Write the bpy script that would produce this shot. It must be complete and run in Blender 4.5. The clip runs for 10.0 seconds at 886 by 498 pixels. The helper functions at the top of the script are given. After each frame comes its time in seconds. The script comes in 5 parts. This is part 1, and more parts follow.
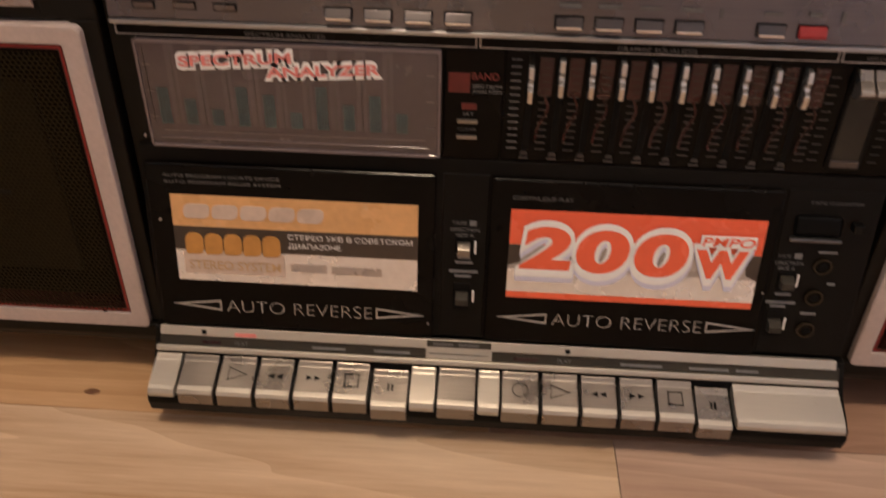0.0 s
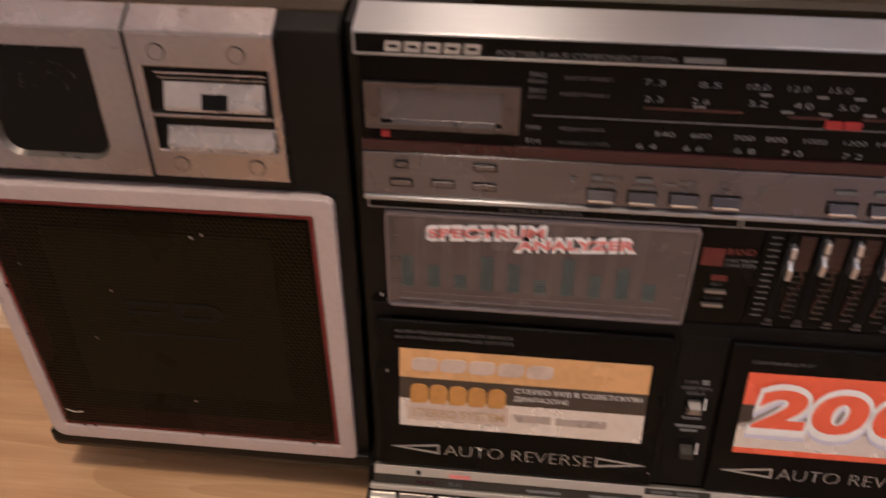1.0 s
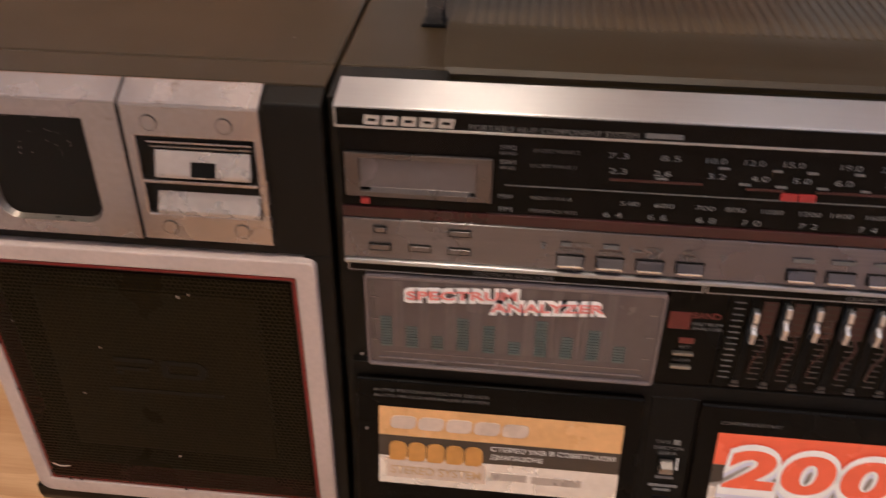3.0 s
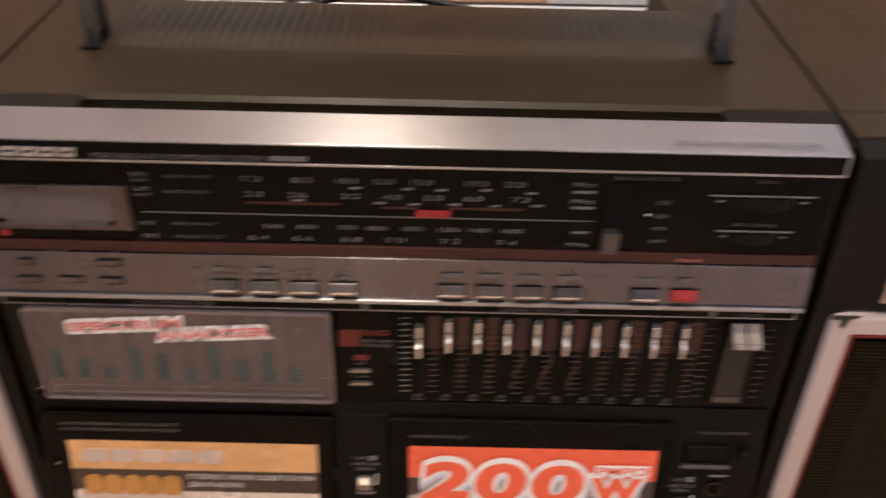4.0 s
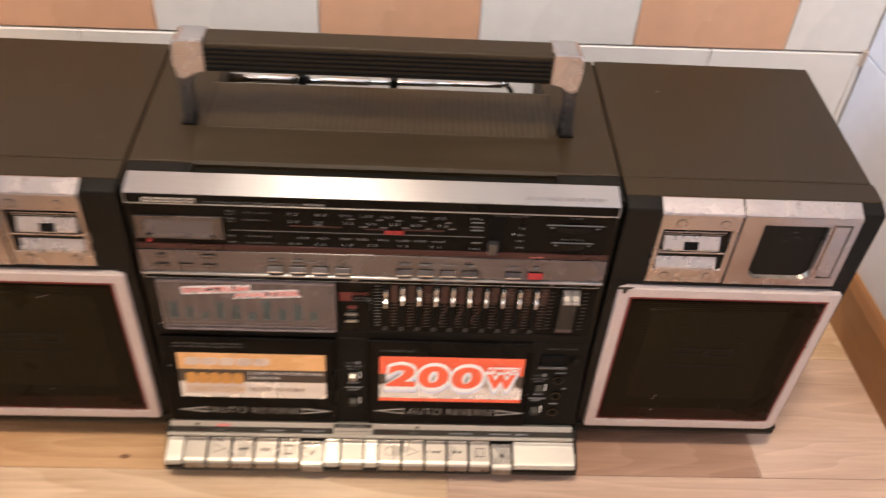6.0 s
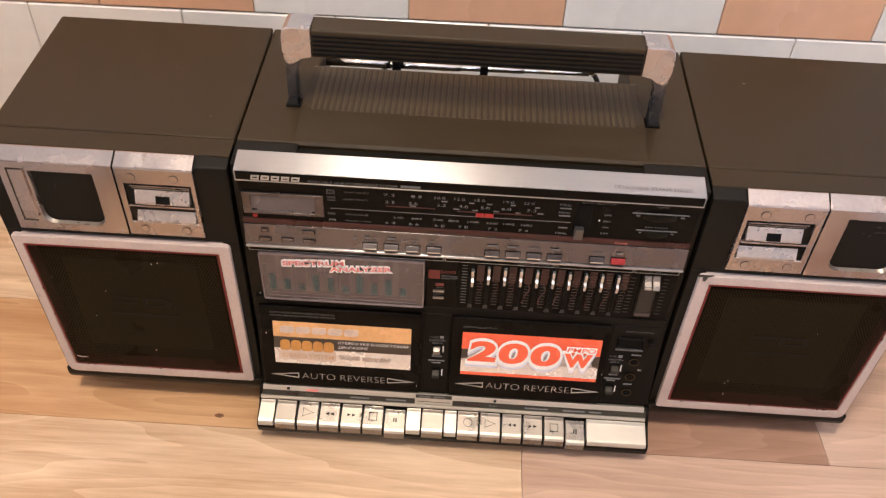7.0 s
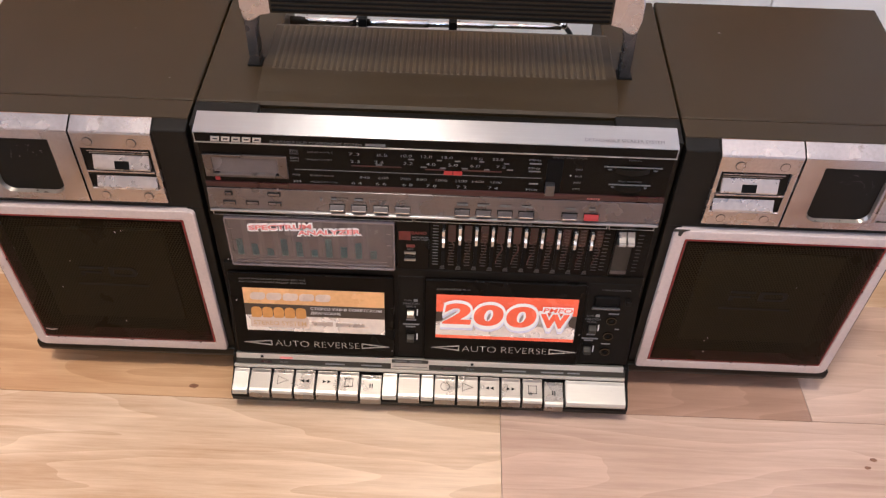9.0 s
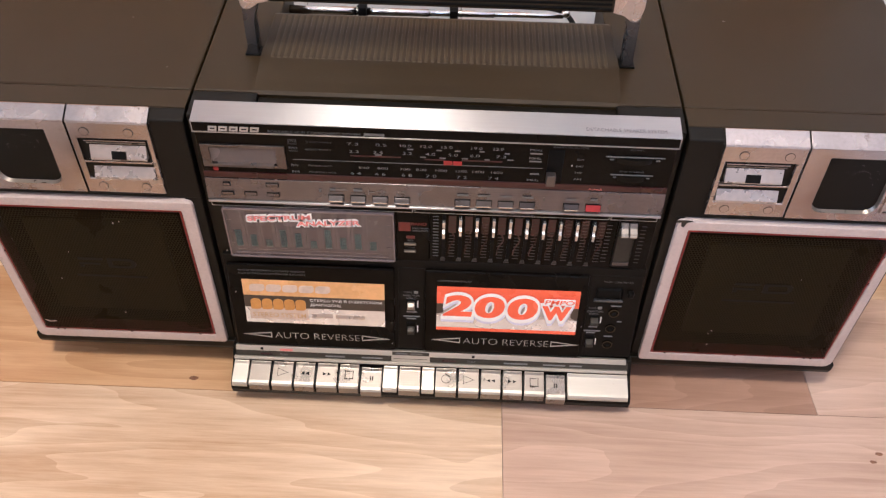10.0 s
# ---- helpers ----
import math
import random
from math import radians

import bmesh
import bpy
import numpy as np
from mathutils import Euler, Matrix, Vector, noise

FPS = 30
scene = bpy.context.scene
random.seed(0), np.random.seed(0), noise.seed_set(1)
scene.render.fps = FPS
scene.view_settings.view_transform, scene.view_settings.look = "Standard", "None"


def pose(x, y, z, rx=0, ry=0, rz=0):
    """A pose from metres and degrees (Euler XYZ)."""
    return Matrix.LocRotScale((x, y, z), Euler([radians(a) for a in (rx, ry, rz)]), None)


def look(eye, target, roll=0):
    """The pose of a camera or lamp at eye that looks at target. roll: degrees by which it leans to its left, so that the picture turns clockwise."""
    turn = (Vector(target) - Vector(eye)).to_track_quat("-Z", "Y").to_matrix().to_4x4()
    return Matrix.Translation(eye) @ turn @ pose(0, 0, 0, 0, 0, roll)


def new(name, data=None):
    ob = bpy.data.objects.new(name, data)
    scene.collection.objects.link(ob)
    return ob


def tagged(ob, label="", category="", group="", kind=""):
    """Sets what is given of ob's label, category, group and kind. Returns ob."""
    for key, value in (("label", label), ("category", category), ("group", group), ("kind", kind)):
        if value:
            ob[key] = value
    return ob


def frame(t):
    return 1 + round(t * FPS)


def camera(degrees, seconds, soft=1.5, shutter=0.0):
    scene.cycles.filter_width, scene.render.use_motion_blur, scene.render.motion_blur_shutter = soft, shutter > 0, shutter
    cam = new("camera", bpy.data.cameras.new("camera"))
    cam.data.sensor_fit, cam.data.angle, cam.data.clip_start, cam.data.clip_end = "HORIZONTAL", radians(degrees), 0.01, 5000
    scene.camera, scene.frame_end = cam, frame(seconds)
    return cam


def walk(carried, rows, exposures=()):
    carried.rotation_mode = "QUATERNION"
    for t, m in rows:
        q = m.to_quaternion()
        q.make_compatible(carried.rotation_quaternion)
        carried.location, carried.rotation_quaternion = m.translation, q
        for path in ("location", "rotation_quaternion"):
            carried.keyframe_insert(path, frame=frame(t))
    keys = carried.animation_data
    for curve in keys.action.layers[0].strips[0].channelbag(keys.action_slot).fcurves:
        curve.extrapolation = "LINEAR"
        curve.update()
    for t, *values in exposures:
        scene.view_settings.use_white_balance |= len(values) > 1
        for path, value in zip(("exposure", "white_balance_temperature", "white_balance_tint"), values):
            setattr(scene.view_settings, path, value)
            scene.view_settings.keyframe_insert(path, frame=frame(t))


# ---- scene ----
cam = camera(56.5, 10.0, soft=1.3, shutter=0.5)

PATH = [
    (0, (-0.0098, -0.2734, 0.2657), (-0.0894, 1.3684, -0.8737), 1.27),
    (0.5, (-0.0388, -0.2585, 0.2895), (-0.1483, 1.3911, -0.836), 0.90),
    (1, (-0.0883, -0.2382, 0.3189), (-0.2547, 1.3688, -0.8601), 0.07),
    (1.5, (-0.1032, -0.2386, 0.3363), (-0.3168, 1.409, -0.7772), -0.48),
    (2, (-0.109, -0.2437, 0.3473), (-0.3652, 1.4332, -0.7121), -1.03),
    (2.2, (-0.1132, -0.2429, 0.3505), (-0.3355, 1.4247, -0.7311), 0.02),
    (3.3, (-0.0531, -0.2453, 0.3243), (-0.2167, 1.4388, -0.7419), 0.26),
    (3.5, (-0.0338, -0.245, 0.3283), (-0.2008, 1.4458, -0.7268), -0.39),
    (4, (0.0134, -0.2335, 0.3355), (0.0202, 1.4541, -0.7378), 1.37),
    (4.5, (0.0926, -0.2231, 0.3451), (0.1709, 1.4753, -0.7082), 0.71),
    (4.8, (0.1112, -0.2217, 0.3603), (0.2608, 1.4654, -0.7032), 1.18),
    (5, (0.0972, -0.2362, 0.3741), (0.2915, 1.4258, -0.7213), 1.77),
    (5.5, (0.0477, -0.3196, 0.4527), (0.2539, 1.2486, -0.7713), 5.36),
    (6, (0.0161, -0.3749, 0.5061), (0.1141, 1.1508, -0.7834), 4.00),
    (6.2, (0.0033, -0.3895, 0.5203), (0.0312, 1.1262, -0.7843), 2.78),
    (7.3, (-0.0072, -0.39, 0.5238), (-0.0487, 1.0869, -0.8242), 2.23),
    (7.5, (0.007, -0.3857, 0.5205), (-0.0351, 1.0882, -0.8307), 1.11),
    (8, (0.0169, -0.3855, 0.5164), (-0.0063, 1.0665, -0.8588), 0.88),
    (8.5, (0.0131, -0.387, 0.5121), (-0.0033, 1.0609, -0.8675), 1.46),
    (9, (0.0105, -0.3872, 0.5092), (-0.0051, 1.0555, -0.8759), 1.76),
    (9.5, (0.0141, -0.3853, 0.5063), (-0.0103, 1.0511, -0.8853), 1.64),
    (10, (0.0147, -0.3846, 0.5044), (-0.0168, 1.0475, -0.8914), 1.34),
]
EXPOSURES = [(0, -0.62, 6400, 11), (0.5, -0.70, 6100, 13), (1.0, -0.42, 5750, 12), (1.5, -0.26, 5900, 10), (2.0, -0.22, 6000, 9), (3.5, -0.10, 5700, 10), (4.5, -0.17, 5700, 9), (5.0, -0.24, 5650, 10), (5.5, 0.24, 5600, 8), (6.2, 0.30, 5850, 5), (8.0, 0.30, 5280, 7), (10.0, 0.30, 5160, 7)]
walk(cam, [(t, look(eye, target, roll)) for t, eye, target, roll in PATH], EXPOSURES)

# ---- world and lights ----
world = bpy.data.worlds.new("world")
scene.world = world
world.use_nodes = True
wn = world.node_tree.nodes
sky = wn.new("ShaderNodeTexSky")
sky.sky_type, sky.sun_disc = "NISHITA", False
sky.sun_elevation, sky.sun_rotation = radians(25), radians(80)
world.node_tree.links.new(sky.outputs[0], wn["Background"].inputs[0])
wn["Background"].inputs[1].default_value = 0.10


def area_lamp(name, m, sx, sy, watts, colour):
    data = bpy.data.lights.new(name, "AREA")
    data.shape, data.size, data.size_y = "RECTANGLE", sx, sy
    data.energy, data.color = watts, colour
    ob = new(name, data)
    ob.matrix_world = m
    return ob


LAMP = Vector((-0.21, -0.62, 2.36))
area_lamp("ceiling_lamp_light", look(LAMP, (LAMP.x, LAMP.y, 0)), 0.26, 0.26, 33, (1.0, 0.76, 0.53))
area_lamp("window_light", look((-2.36, -0.95, 1.38), (0.25, 0.0, 0.25)), 0.95, 1.1, 29, (0.74, 0.84, 1.0))


# ---- materials ----
def material(name, colour, rough=0.5, metal=0.0, grain=(300, 300, 300), vary=0.12, stains=12.0, bump=0.15,
             coat=0.0, spec=0.5, rvary=0.12, wear=None, brushed=0.0):
    """A surface with fine grain and broad stains, on the object's own coordinates."""
    m = bpy.data.materials.new(name)
    m.use_nodes = True
    n, ln = m.node_tree.nodes, m.node_tree.links
    b = n["Principled BSDF"]
    b.inputs["Metallic"].default_value = metal
    b.inputs["Specular IOR Level"].default_value = spec
    b.inputs["Coat Weight"].default_value = coat
    b.inputs["Coat Roughness"].default_value = 0.08
    tc, mp = n.new("ShaderNodeTexCoord"), n.new("ShaderNodeMapping")
    mp.inputs["Scale"].default_value = grain
    ln.new(tc.outputs["Object"], mp.inputs[0])
    fine, broad = n.new("ShaderNodeTexNoise"), n.new("ShaderNodeTexNoise")
    fine.inputs["Scale"].default_value, fine.inputs["Detail"].default_value = 1.0, 4
    ln.new(mp.outputs[0], fine.inputs["Vector"])
    broad.inputs["Scale"].default_value, broad.inputs["Detail"].default_value = stains, 5
    ln.new(tc.outputs["Object"], broad.inputs["Vector"])
    add = n.new("ShaderNodeMath")
    add.operation = "ADD"
    ln.new(fine.outputs[0], add.inputs[0])
    ln.new(broad.outputs[0], add.inputs[1])
    ramp = n.new("ShaderNodeMapRange")
    ramp.inputs[1].default_value, ramp.inputs[2].default_value = 0.6, 1.4
    ramp.inputs[3].default_value, ramp.inputs[4].default_value = 1 - vary, 1 + vary
    ln.new(add.outputs[0], ramp.inputs[0])
    mul = n.new("ShaderNodeVectorMath")
    mul.operation = "SCALE"
    mul.inputs[0].default_value = colour
    ln.new(ramp.outputs[0], mul.inputs["Scale"])
    skin = mul.outputs[0]
    if wear:
        # grime and rubbed spots: their colour, how far they spread, and their size
        tint, spread, size = wear
        spots, pick, blend = n.new("ShaderNodeTexNoise"), n.new("ShaderNodeMapRange"), n.new("ShaderNodeMix")
        spots.inputs["Scale"].default_value, spots.inputs["Detail"].default_value, spots.inputs["Roughness"].default_value = size, 9, 0.68
        ln.new(tc.outputs["Object"], spots.inputs["Vector"])
        pick.inputs[1].default_value, pick.inputs[2].default_value = 0.70 - spread, 0.80 - spread
        pick.inputs[4].default_value = 0.75
        ln.new(spots.outputs[0], pick.inputs[0])
        blend.data_type = "RGBA"
        blend.inputs[7].default_value = (*tint, 1)
        ln.new(pick.outputs[0], blend.inputs[0])
        ln.new(skin, blend.inputs[6])
        skin = blend.outputs[2]
    ln.new(skin, b.inputs["Base Color"])
    rr = n.new("ShaderNodeMapRange")
    rr.inputs[1].default_value, rr.inputs[2].default_value = 0.3, 0.7
    rr.inputs[3].default_value, rr.inputs[4].default_value = max(0.02, rough - rvary), min(1, rough + rvary)
    ln.new(broad.outputs[0], rr.inputs[0])
    ln.new(rr.outputs[0], b.inputs["Roughness"])
    if brushed:
        # brushed lengthwise: the sheen spreads across the brush marks
        across = n.new("ShaderNodeCombineXYZ")
        across.inputs[1].default_value, across.inputs[2].default_value = 0.6, 0.8
        ln.new(across.outputs[0], b.inputs["Tangent"])
        b.inputs["Anisotropic"].default_value = brushed
    if bump:
        bp = n.new("ShaderNodeBump")
        bp.inputs["Strength"].default_value, bp.inputs["Distance"].default_value = bump, 0.0005
        ln.new(fine.outputs[0], bp.inputs["Height"])
        ln.new(bp.outputs[0], b.inputs["Normal"])
    return m


def wood(name, dark, light, rough):
    """Flat-sawn oak laminate: nested grain loops, fibres and pores, each plank with its own figure."""
    m = bpy.data.materials.new(name)
    m.use_nodes = True
    n, ln = m.node_tree.nodes, m.node_tree.links
    b = n["Principled BSDF"]
    tc, info = n.new("ShaderNodeTexCoord"), n.new("ShaderNodeObjectInfo")
    off = n.new("ShaderNodeVectorMath")
    off.operation = "SCALE"
    off.inputs[0].default_value = (37.0, 23.0, 11.0)
    ln.new(info.outputs["Random"], off.inputs["Scale"])
    add = n.new("ShaderNodeVectorMath")
    ln.new(tc.outputs["Object"], add.inputs[0])
    ln.new(off.outputs[0], add.inputs[1])

    def noise_at(scale, detail, vec=(1, 1, 1), rough_=0.55):
        mp = n.new("ShaderNodeMapping")
        mp.inputs["Scale"].default_value = vec
        ln.new(add.outputs[0], mp.inputs[0])
        t = n.new("ShaderNodeTexNoise")
        t.inputs["Scale"].default_value, t.inputs["Detail"].default_value = scale, detail
        t.inputs["Roughness"].default_value = rough_
        ln.new(mp.outputs[0], t.inputs["Vector"])
        return t.outputs[0]

    def math(op, a, c):
        t = n.new("ShaderNodeMath")
        t.operation = op
        for i, v in enumerate((a, c)):
            if isinstance(v, (int, float)):
                t.inputs[i].default_value = v
            else:
                ln.new(v, t.inputs[i])
        return t.outputs[0]

    loops = math("POWER", math("FRACT", math("MULTIPLY", noise_at(1.0, 3.0, (1.7, 11, 1), 0.45), 17.0), 0.0), 2.2)
    fibre = noise_at(1.0, 7.0, (8, 190, 60), 0.78)
    pores = noise_at(1.0, 3.0, (60, 1500, 100), 0.5)
    tone = noise_at(1.0, 4.0, (4.0, 26, 1), 0.6)
    v = math("ADD", math("MULTIPLY", loops, 0.13), math("MULTIPLY", fibre, 0.58))
    v = math("ADD", v, math("MULTIPLY", tone, 0.92))
    v = math("ADD", v, math("MULTIPLY", pores, 0.08))
    v = math("ADD", v, math("MULTIPLY", info.outputs["Random"], 0.10))
    mr = n.new("ShaderNodeMapRange")
    mr.inputs[1].default_value, mr.inputs[2].default_value = 0.64, 1.10
    ln.new(v, mr.inputs[0])
    mix = n.new("ShaderNodeMix")
    mix.data_type = "RGBA"
    mix.inputs[6].default_value, mix.inputs[7].default_value = (*dark, 1), (*light, 1)
    ln.new(mr.outputs[0], mix.inputs[0])
    ln.new(mix.outputs[2], b.inputs["Base Color"])
    b.inputs["Roughness"].default_value = rough
    bp = n.new("ShaderNodeBump")
    bp.inputs["Strength"].default_value, bp.inputs["Distance"].default_value = 0.12, 0.0004
    ln.new(fibre, bp.inputs["Height"])
    ln.new(bp.outputs[0], b.inputs["Normal"])
    return m


BLACK = material("black_plastic", (0.0048, 0.0040, 0.0032), 0.42, grain=(900, 900, 900), vary=0.25, stains=9, bump=0.15, spec=0.13, wear=((0.012, 0.011, 0.010), 0.05, 150))
BEZEL = material("black_bezel_plastic", (0.0066, 0.0054, 0.0037), 0.40, grain=(900, 900, 900), vary=0.25, stains=9, bump=0.12, spec=0.17)
SHELL = material("black_shell_plastic", (0.0280, 0.0168, 0.0052), 0.46, grain=(1200, 1200, 1200), vary=0.15, stains=7, bump=0.12, spec=0.29, wear=((0.042, 0.032, 0.022), 0.04, 120))
# Vent ribs: rubbed ridges and their highlights share this paler colour.
RIDGE = material("pale_rib_plastic", (0.046, 0.031, 0.0145), 0.42, grain=(700, 60, 700), vary=0.45, stains=60, bump=0.0, spec=0.3, wear=((0.085, 0.066, 0.045), 0.05, 90))
GLOSS = material("black_gloss_panel", (0.0030, 0.0024, 0.0020), 0.2, grain=(200, 200, 200), vary=0.3, stains=25, bump=0.0, spec=0.105)
DARKRED = material("dark_red_print", (0.034, 0.0055, 0.0055), 0.30, vary=0.25)
CHROME = material("brushed_aluminium", (0.40, 0.40, 0.412), 0.33, 1.0, grain=(25, 2600, 2600), vary=0.06, stains=18, bump=0.0, rvary=0.03, brushed=0.92)
# Silver of the catch recess, darkened for the shade of its depth.
RECESS = material("shaded_recess_metal", (0.30, 0.262, 0.25), 0.40, 0.7, vary=0.2, stains=60, bump=0.0)
DISPLAYFRAME = material("dull_grey_display_frame", (0.115, 0.100, 0.098), 0.3, 0.8, vary=0.10, stains=40, bump=0.0)
POSTGREY = material("dark_grey_metal", (0.115, 0.111, 0.11), 0.28, 0.8, vary=0.1, bump=0.0)
SILVER = material("silver_paint", (0.43, 0.382, 0.366), 0.25, 0.95, grain=(500, 500, 500), vary=0.13, stains=35, bump=0.0, rvary=0.09, wear=((0.17, 0.12, 0.09), 0.08, 55))
CATCHGREY = material("pale_catch_plastic", (0.48, 0.435, 0.41), 0.30, 0.7, grain=(300, 300, 300), vary=0.12, stains=60, bump=0.0)
BRACKET = material("polished_bracket_metal", (0.48, 0.465, 0.475), 0.24, 1.0, grain=(400, 400, 400), vary=0.08, stains=40, bump=0.0, rvary=0.06)
BRUSHPRINT = material("faint_grey_print", (0.17, 0.165, 0.17), 0.4, 0.3, vary=0.12, bump=0.0)
WORN = material("worn_silver_lettering", (0.46, 0.44, 0.42), 0.4, 0.5, vary=0.15)
KEYGREY = material("grey_key_metal", (0.275, 0.245, 0.215), 0.32, 0.85, grain=(40, 1800, 1800), vary=0.12, stains=60, bump=0.08, wear=((0.13, 0.10, 0.08), 0.04, 120))
# Strip metal made darker, to offset light caught by the slanted button faces.
BUTTON = material("darkened_button_metal", (0.105, 0.096, 0.100), 0.34, 1.0, grain=(25, 1500, 1500), vary=0.14, stains=60, bump=0.0, brushed=0.9)
STRIP = material("grey_switch_strip", (0.165, 0.150, 0.156), 0.27, 1.0, grain=(25, 1500, 1500), vary=0.12, stains=30, bump=0.0, rvary=0.05, wear=((0.06, 0.055, 0.055), 0.05, 80), brushed=0.95)
LABELGREY = material("olive_grey_band", (0.042, 0.037, 0.029), 0.45, 0.0, vary=0.15, spec=0.2)
SATIN = material("cream_satin_metal", (0.52, 0.485, 0.42), 0.36, 0.6, grain=(60, 900, 900), vary=0.04, stains=40, bump=0.0, rvary=0.05, wear=((0.33, 0.27, 0.20), 0.03, 90))
FRAMEPAINT = material("off_white_frame_paint", (0.54, 0.452, 0.422), 0.42, grain=(500, 500, 500), vary=0.10, stains=30, bump=0.06, spec=0.3, wear=((0.25, 0.18, 0.15), 0.06, 70))
RED = material("red_plastic", (0.30, 0.018, 0.018), 0.4, vary=0.15)
LABELRED = material("dull_red_label_print", (0.115, 0.012, 0.011), 0.4, vary=0.25)
REDLINE = material("red_trim_line", (0.24, 0.016, 0.013), 0.4, vary=0.25)
GRILLE = material("perforated_black_steel", (0.0190, 0.0131, 0.0048), 0.34, 0.0, vary=0.3, stains=20, spec=0.12)
BAFFLE = material("black_baffle", (0.0055, 0.0042, 0.0020), 0.9, vary=0.2, stains=20, spec=0.05)
FOAM = material("dark_horn_mesh", (0.013, 0.012, 0.011), 0.6, grain=(1500, 1500, 1500), vary=0.35, stains=60, bump=0.5)
WINDOWGREY = material("smoky_analyzer_plastic", (0.064, 0.051, 0.058), 0.2, vary=0.14, stains=40, bump=0.0, coat=1.0)
WOOFER = material("brown_woofer_frame", (0.0170, 0.0125, 0.0060), 0.6, vary=0.35, stains=40, spec=0.05)
CLEAR = material("clear_plastic_edge", (0.15, 0.12, 0.125), 0.15, vary=0.15, bump=0.0, coat=0.5)
WINDOWBAND = material("paler_analyzer_band", (0.088, 0.071, 0.079), 0.2, vary=0.12, stains=40, bump=0.0, coat=1.0)
TEAL = material("teal_printed_segments", (0.060, 0.098, 0.100), 0.45, vary=0.3)
LCD = material("grey_display", (0.100, 0.086, 0.088), 0.25, vary=0.08, bump=0.0, coat=0.2)
WHITE = material("white_print", (0.90, 0.89, 0.88), 0.45, vary=0.06, bump=0.0)
DIALWHITE = material("dial_print", (0.19, 0.19, 0.19), 0.5, vary=0.14, bump=0.0, spec=0.2)
TICK = material("dull_tick_print", (0.055, 0.048, 0.044), 0.5, vary=0.15, bump=0.0, spec=0.2)
KNOBSILVER = material("bright_slider_silver", (0.58, 0.57, 0.56), 0.22, 0.9, vary=0.12, bump=0.0)
DIMWHITE = material("dim_grey_print", (0.135, 0.13, 0.127), 0.5, vary=0.14, bump=0.0, spec=0.2)
PINKRED = material("faded_red_print", (0.74, 0.24, 0.22), 0.5, vary=0.15, bump=0.0)
ORANGE = material("orange_sticker", (0.70, 0.40, 0.17), 0.25, vary=0.12, stains=40, bump=0.0, coat=0.5, wear=((0.60, 0.47, 0.33), 0.09, 60))
GOLD = material("gold_letter_print", (0.55, 0.27, 0.07), 0.35, vary=0.15, stains=60, bump=0.0)
WORNGOLD = material("worn_gold_print", (0.55, 0.37, 0.20), 0.35, vary=0.2, stains=90, bump=0.0)
PALEGOLD = material("pale_sticker_print", (0.62, 0.50, 0.42), 0.35, vary=0.12, stains=60, bump=0.0)
BROWN = material("dark_brown_sticker", (0.055, 0.040, 0.030), 0.35, vary=0.15, bump=0.0)
FOIL = material("silver_foil_sticker", (0.86, 0.85, 0.85), 0.24, 0.6, vary=0.10, stains=60, bump=0.0)
STICKRED = material("vermilion_sticker", (0.87, 0.128, 0.055), 0.25, vary=0.06, stains=40, bump=0.0, coat=0.5)
LILAC = material("pale_lilac_shadow_print", (0.70, 0.70, 0.84), 0.4, vary=0.08, bump=0.0)
STICKGREY = material("warm_grey_sticker", (0.45, 0.40, 0.37), 0.3, 0.3, vary=0.15, stains=60, bump=0.02)
RUBBER = material("black_rubber", (0.003, 0.0028, 0.0027), 0.6, vary=0.2, spec=0.12)
CABLE = material("black_cable_rubber", (0.015, 0.014, 0.013), 0.45, vary=0.2)
STEEL = material("polished_steel", (0.80, 0.78, 0.75), 0.15, 1.0, vary=0.05, bump=0.02)
TILEWHITE = material("glazed_white_tile", (0.85, 0.82, 0.78), 0.2, grain=(60, 60, 60), vary=0.05, stains=7, bump=0.05)
TILEPEACH = material("glazed_peach_tile", (0.74, 0.44, 0.28), 0.22, grain=(60, 60, 60), vary=0.06, stains=7, bump=0.05)
# Side wall tiles and grout: cool daylight is put into their bluish colour.
TILECOOL = material("glazed_cool_tinted_tile", (0.81, 0.83, 0.93), 0.42, grain=(60, 60, 60), vary=0.05, stains=7, bump=0.05, spec=0.25)
PALEGROUT = material("pale_grout", (0.70, 0.70, 0.76), 0.8, grain=(600, 600, 600), vary=0.15, stains=30, bump=0.3)
GROUT = material("stained_grout", (0.46, 0.37, 0.31), 0.9, grain=(600, 600, 600), vary=0.25, stains=30, bump=0.4)
RENDERED = material("bare_wall_plaster", (0.56, 0.42, 0.285), 0.9, grain=(220, 220, 220), vary=0.2, stains=28, bump=0.6, wear=((0.20, 0.13, 0.08), 0.06, 26))
PLASTER = material("painted_plaster", (0.66, 0.62, 0.57), 0.9, grain=(80, 80, 80), vary=0.05, stains=3, bump=0.3)
CEILPAINT = material("white_ceiling_paint", (0.82, 0.82, 0.82), 0.9, grain=(80, 80, 80), vary=0.04, stains=3, bump=0.2)
ENAMEL = material("white_enamel", (0.82, 0.80, 0.77), 0.28, grain=(200, 200, 200), vary=0.05, stains=6, bump=0.04)
OAKS = [wood("oak_laminate_honey", (0.45, 0.275, 0.150), (0.80, 0.620, 0.440), 0.34), wood("oak_laminate_rose", (0.43, 0.285, 0.205), (0.69, 0.500, 0.385), 0.34),
        wood("oak_laminate_brown", (0.30, 0.172, 0.115), (0.50, 0.315, 0.225), 0.34),
        wood("oak_laminate_amber", (0.40, 0.205, 0.085), (0.68, 0.44, 0.245), 0.34)]
SKIRT = wood("varnished_skirting_wood", (0.20, 0.085, 0.028), (0.36, 0.17, 0.06), 0.30)
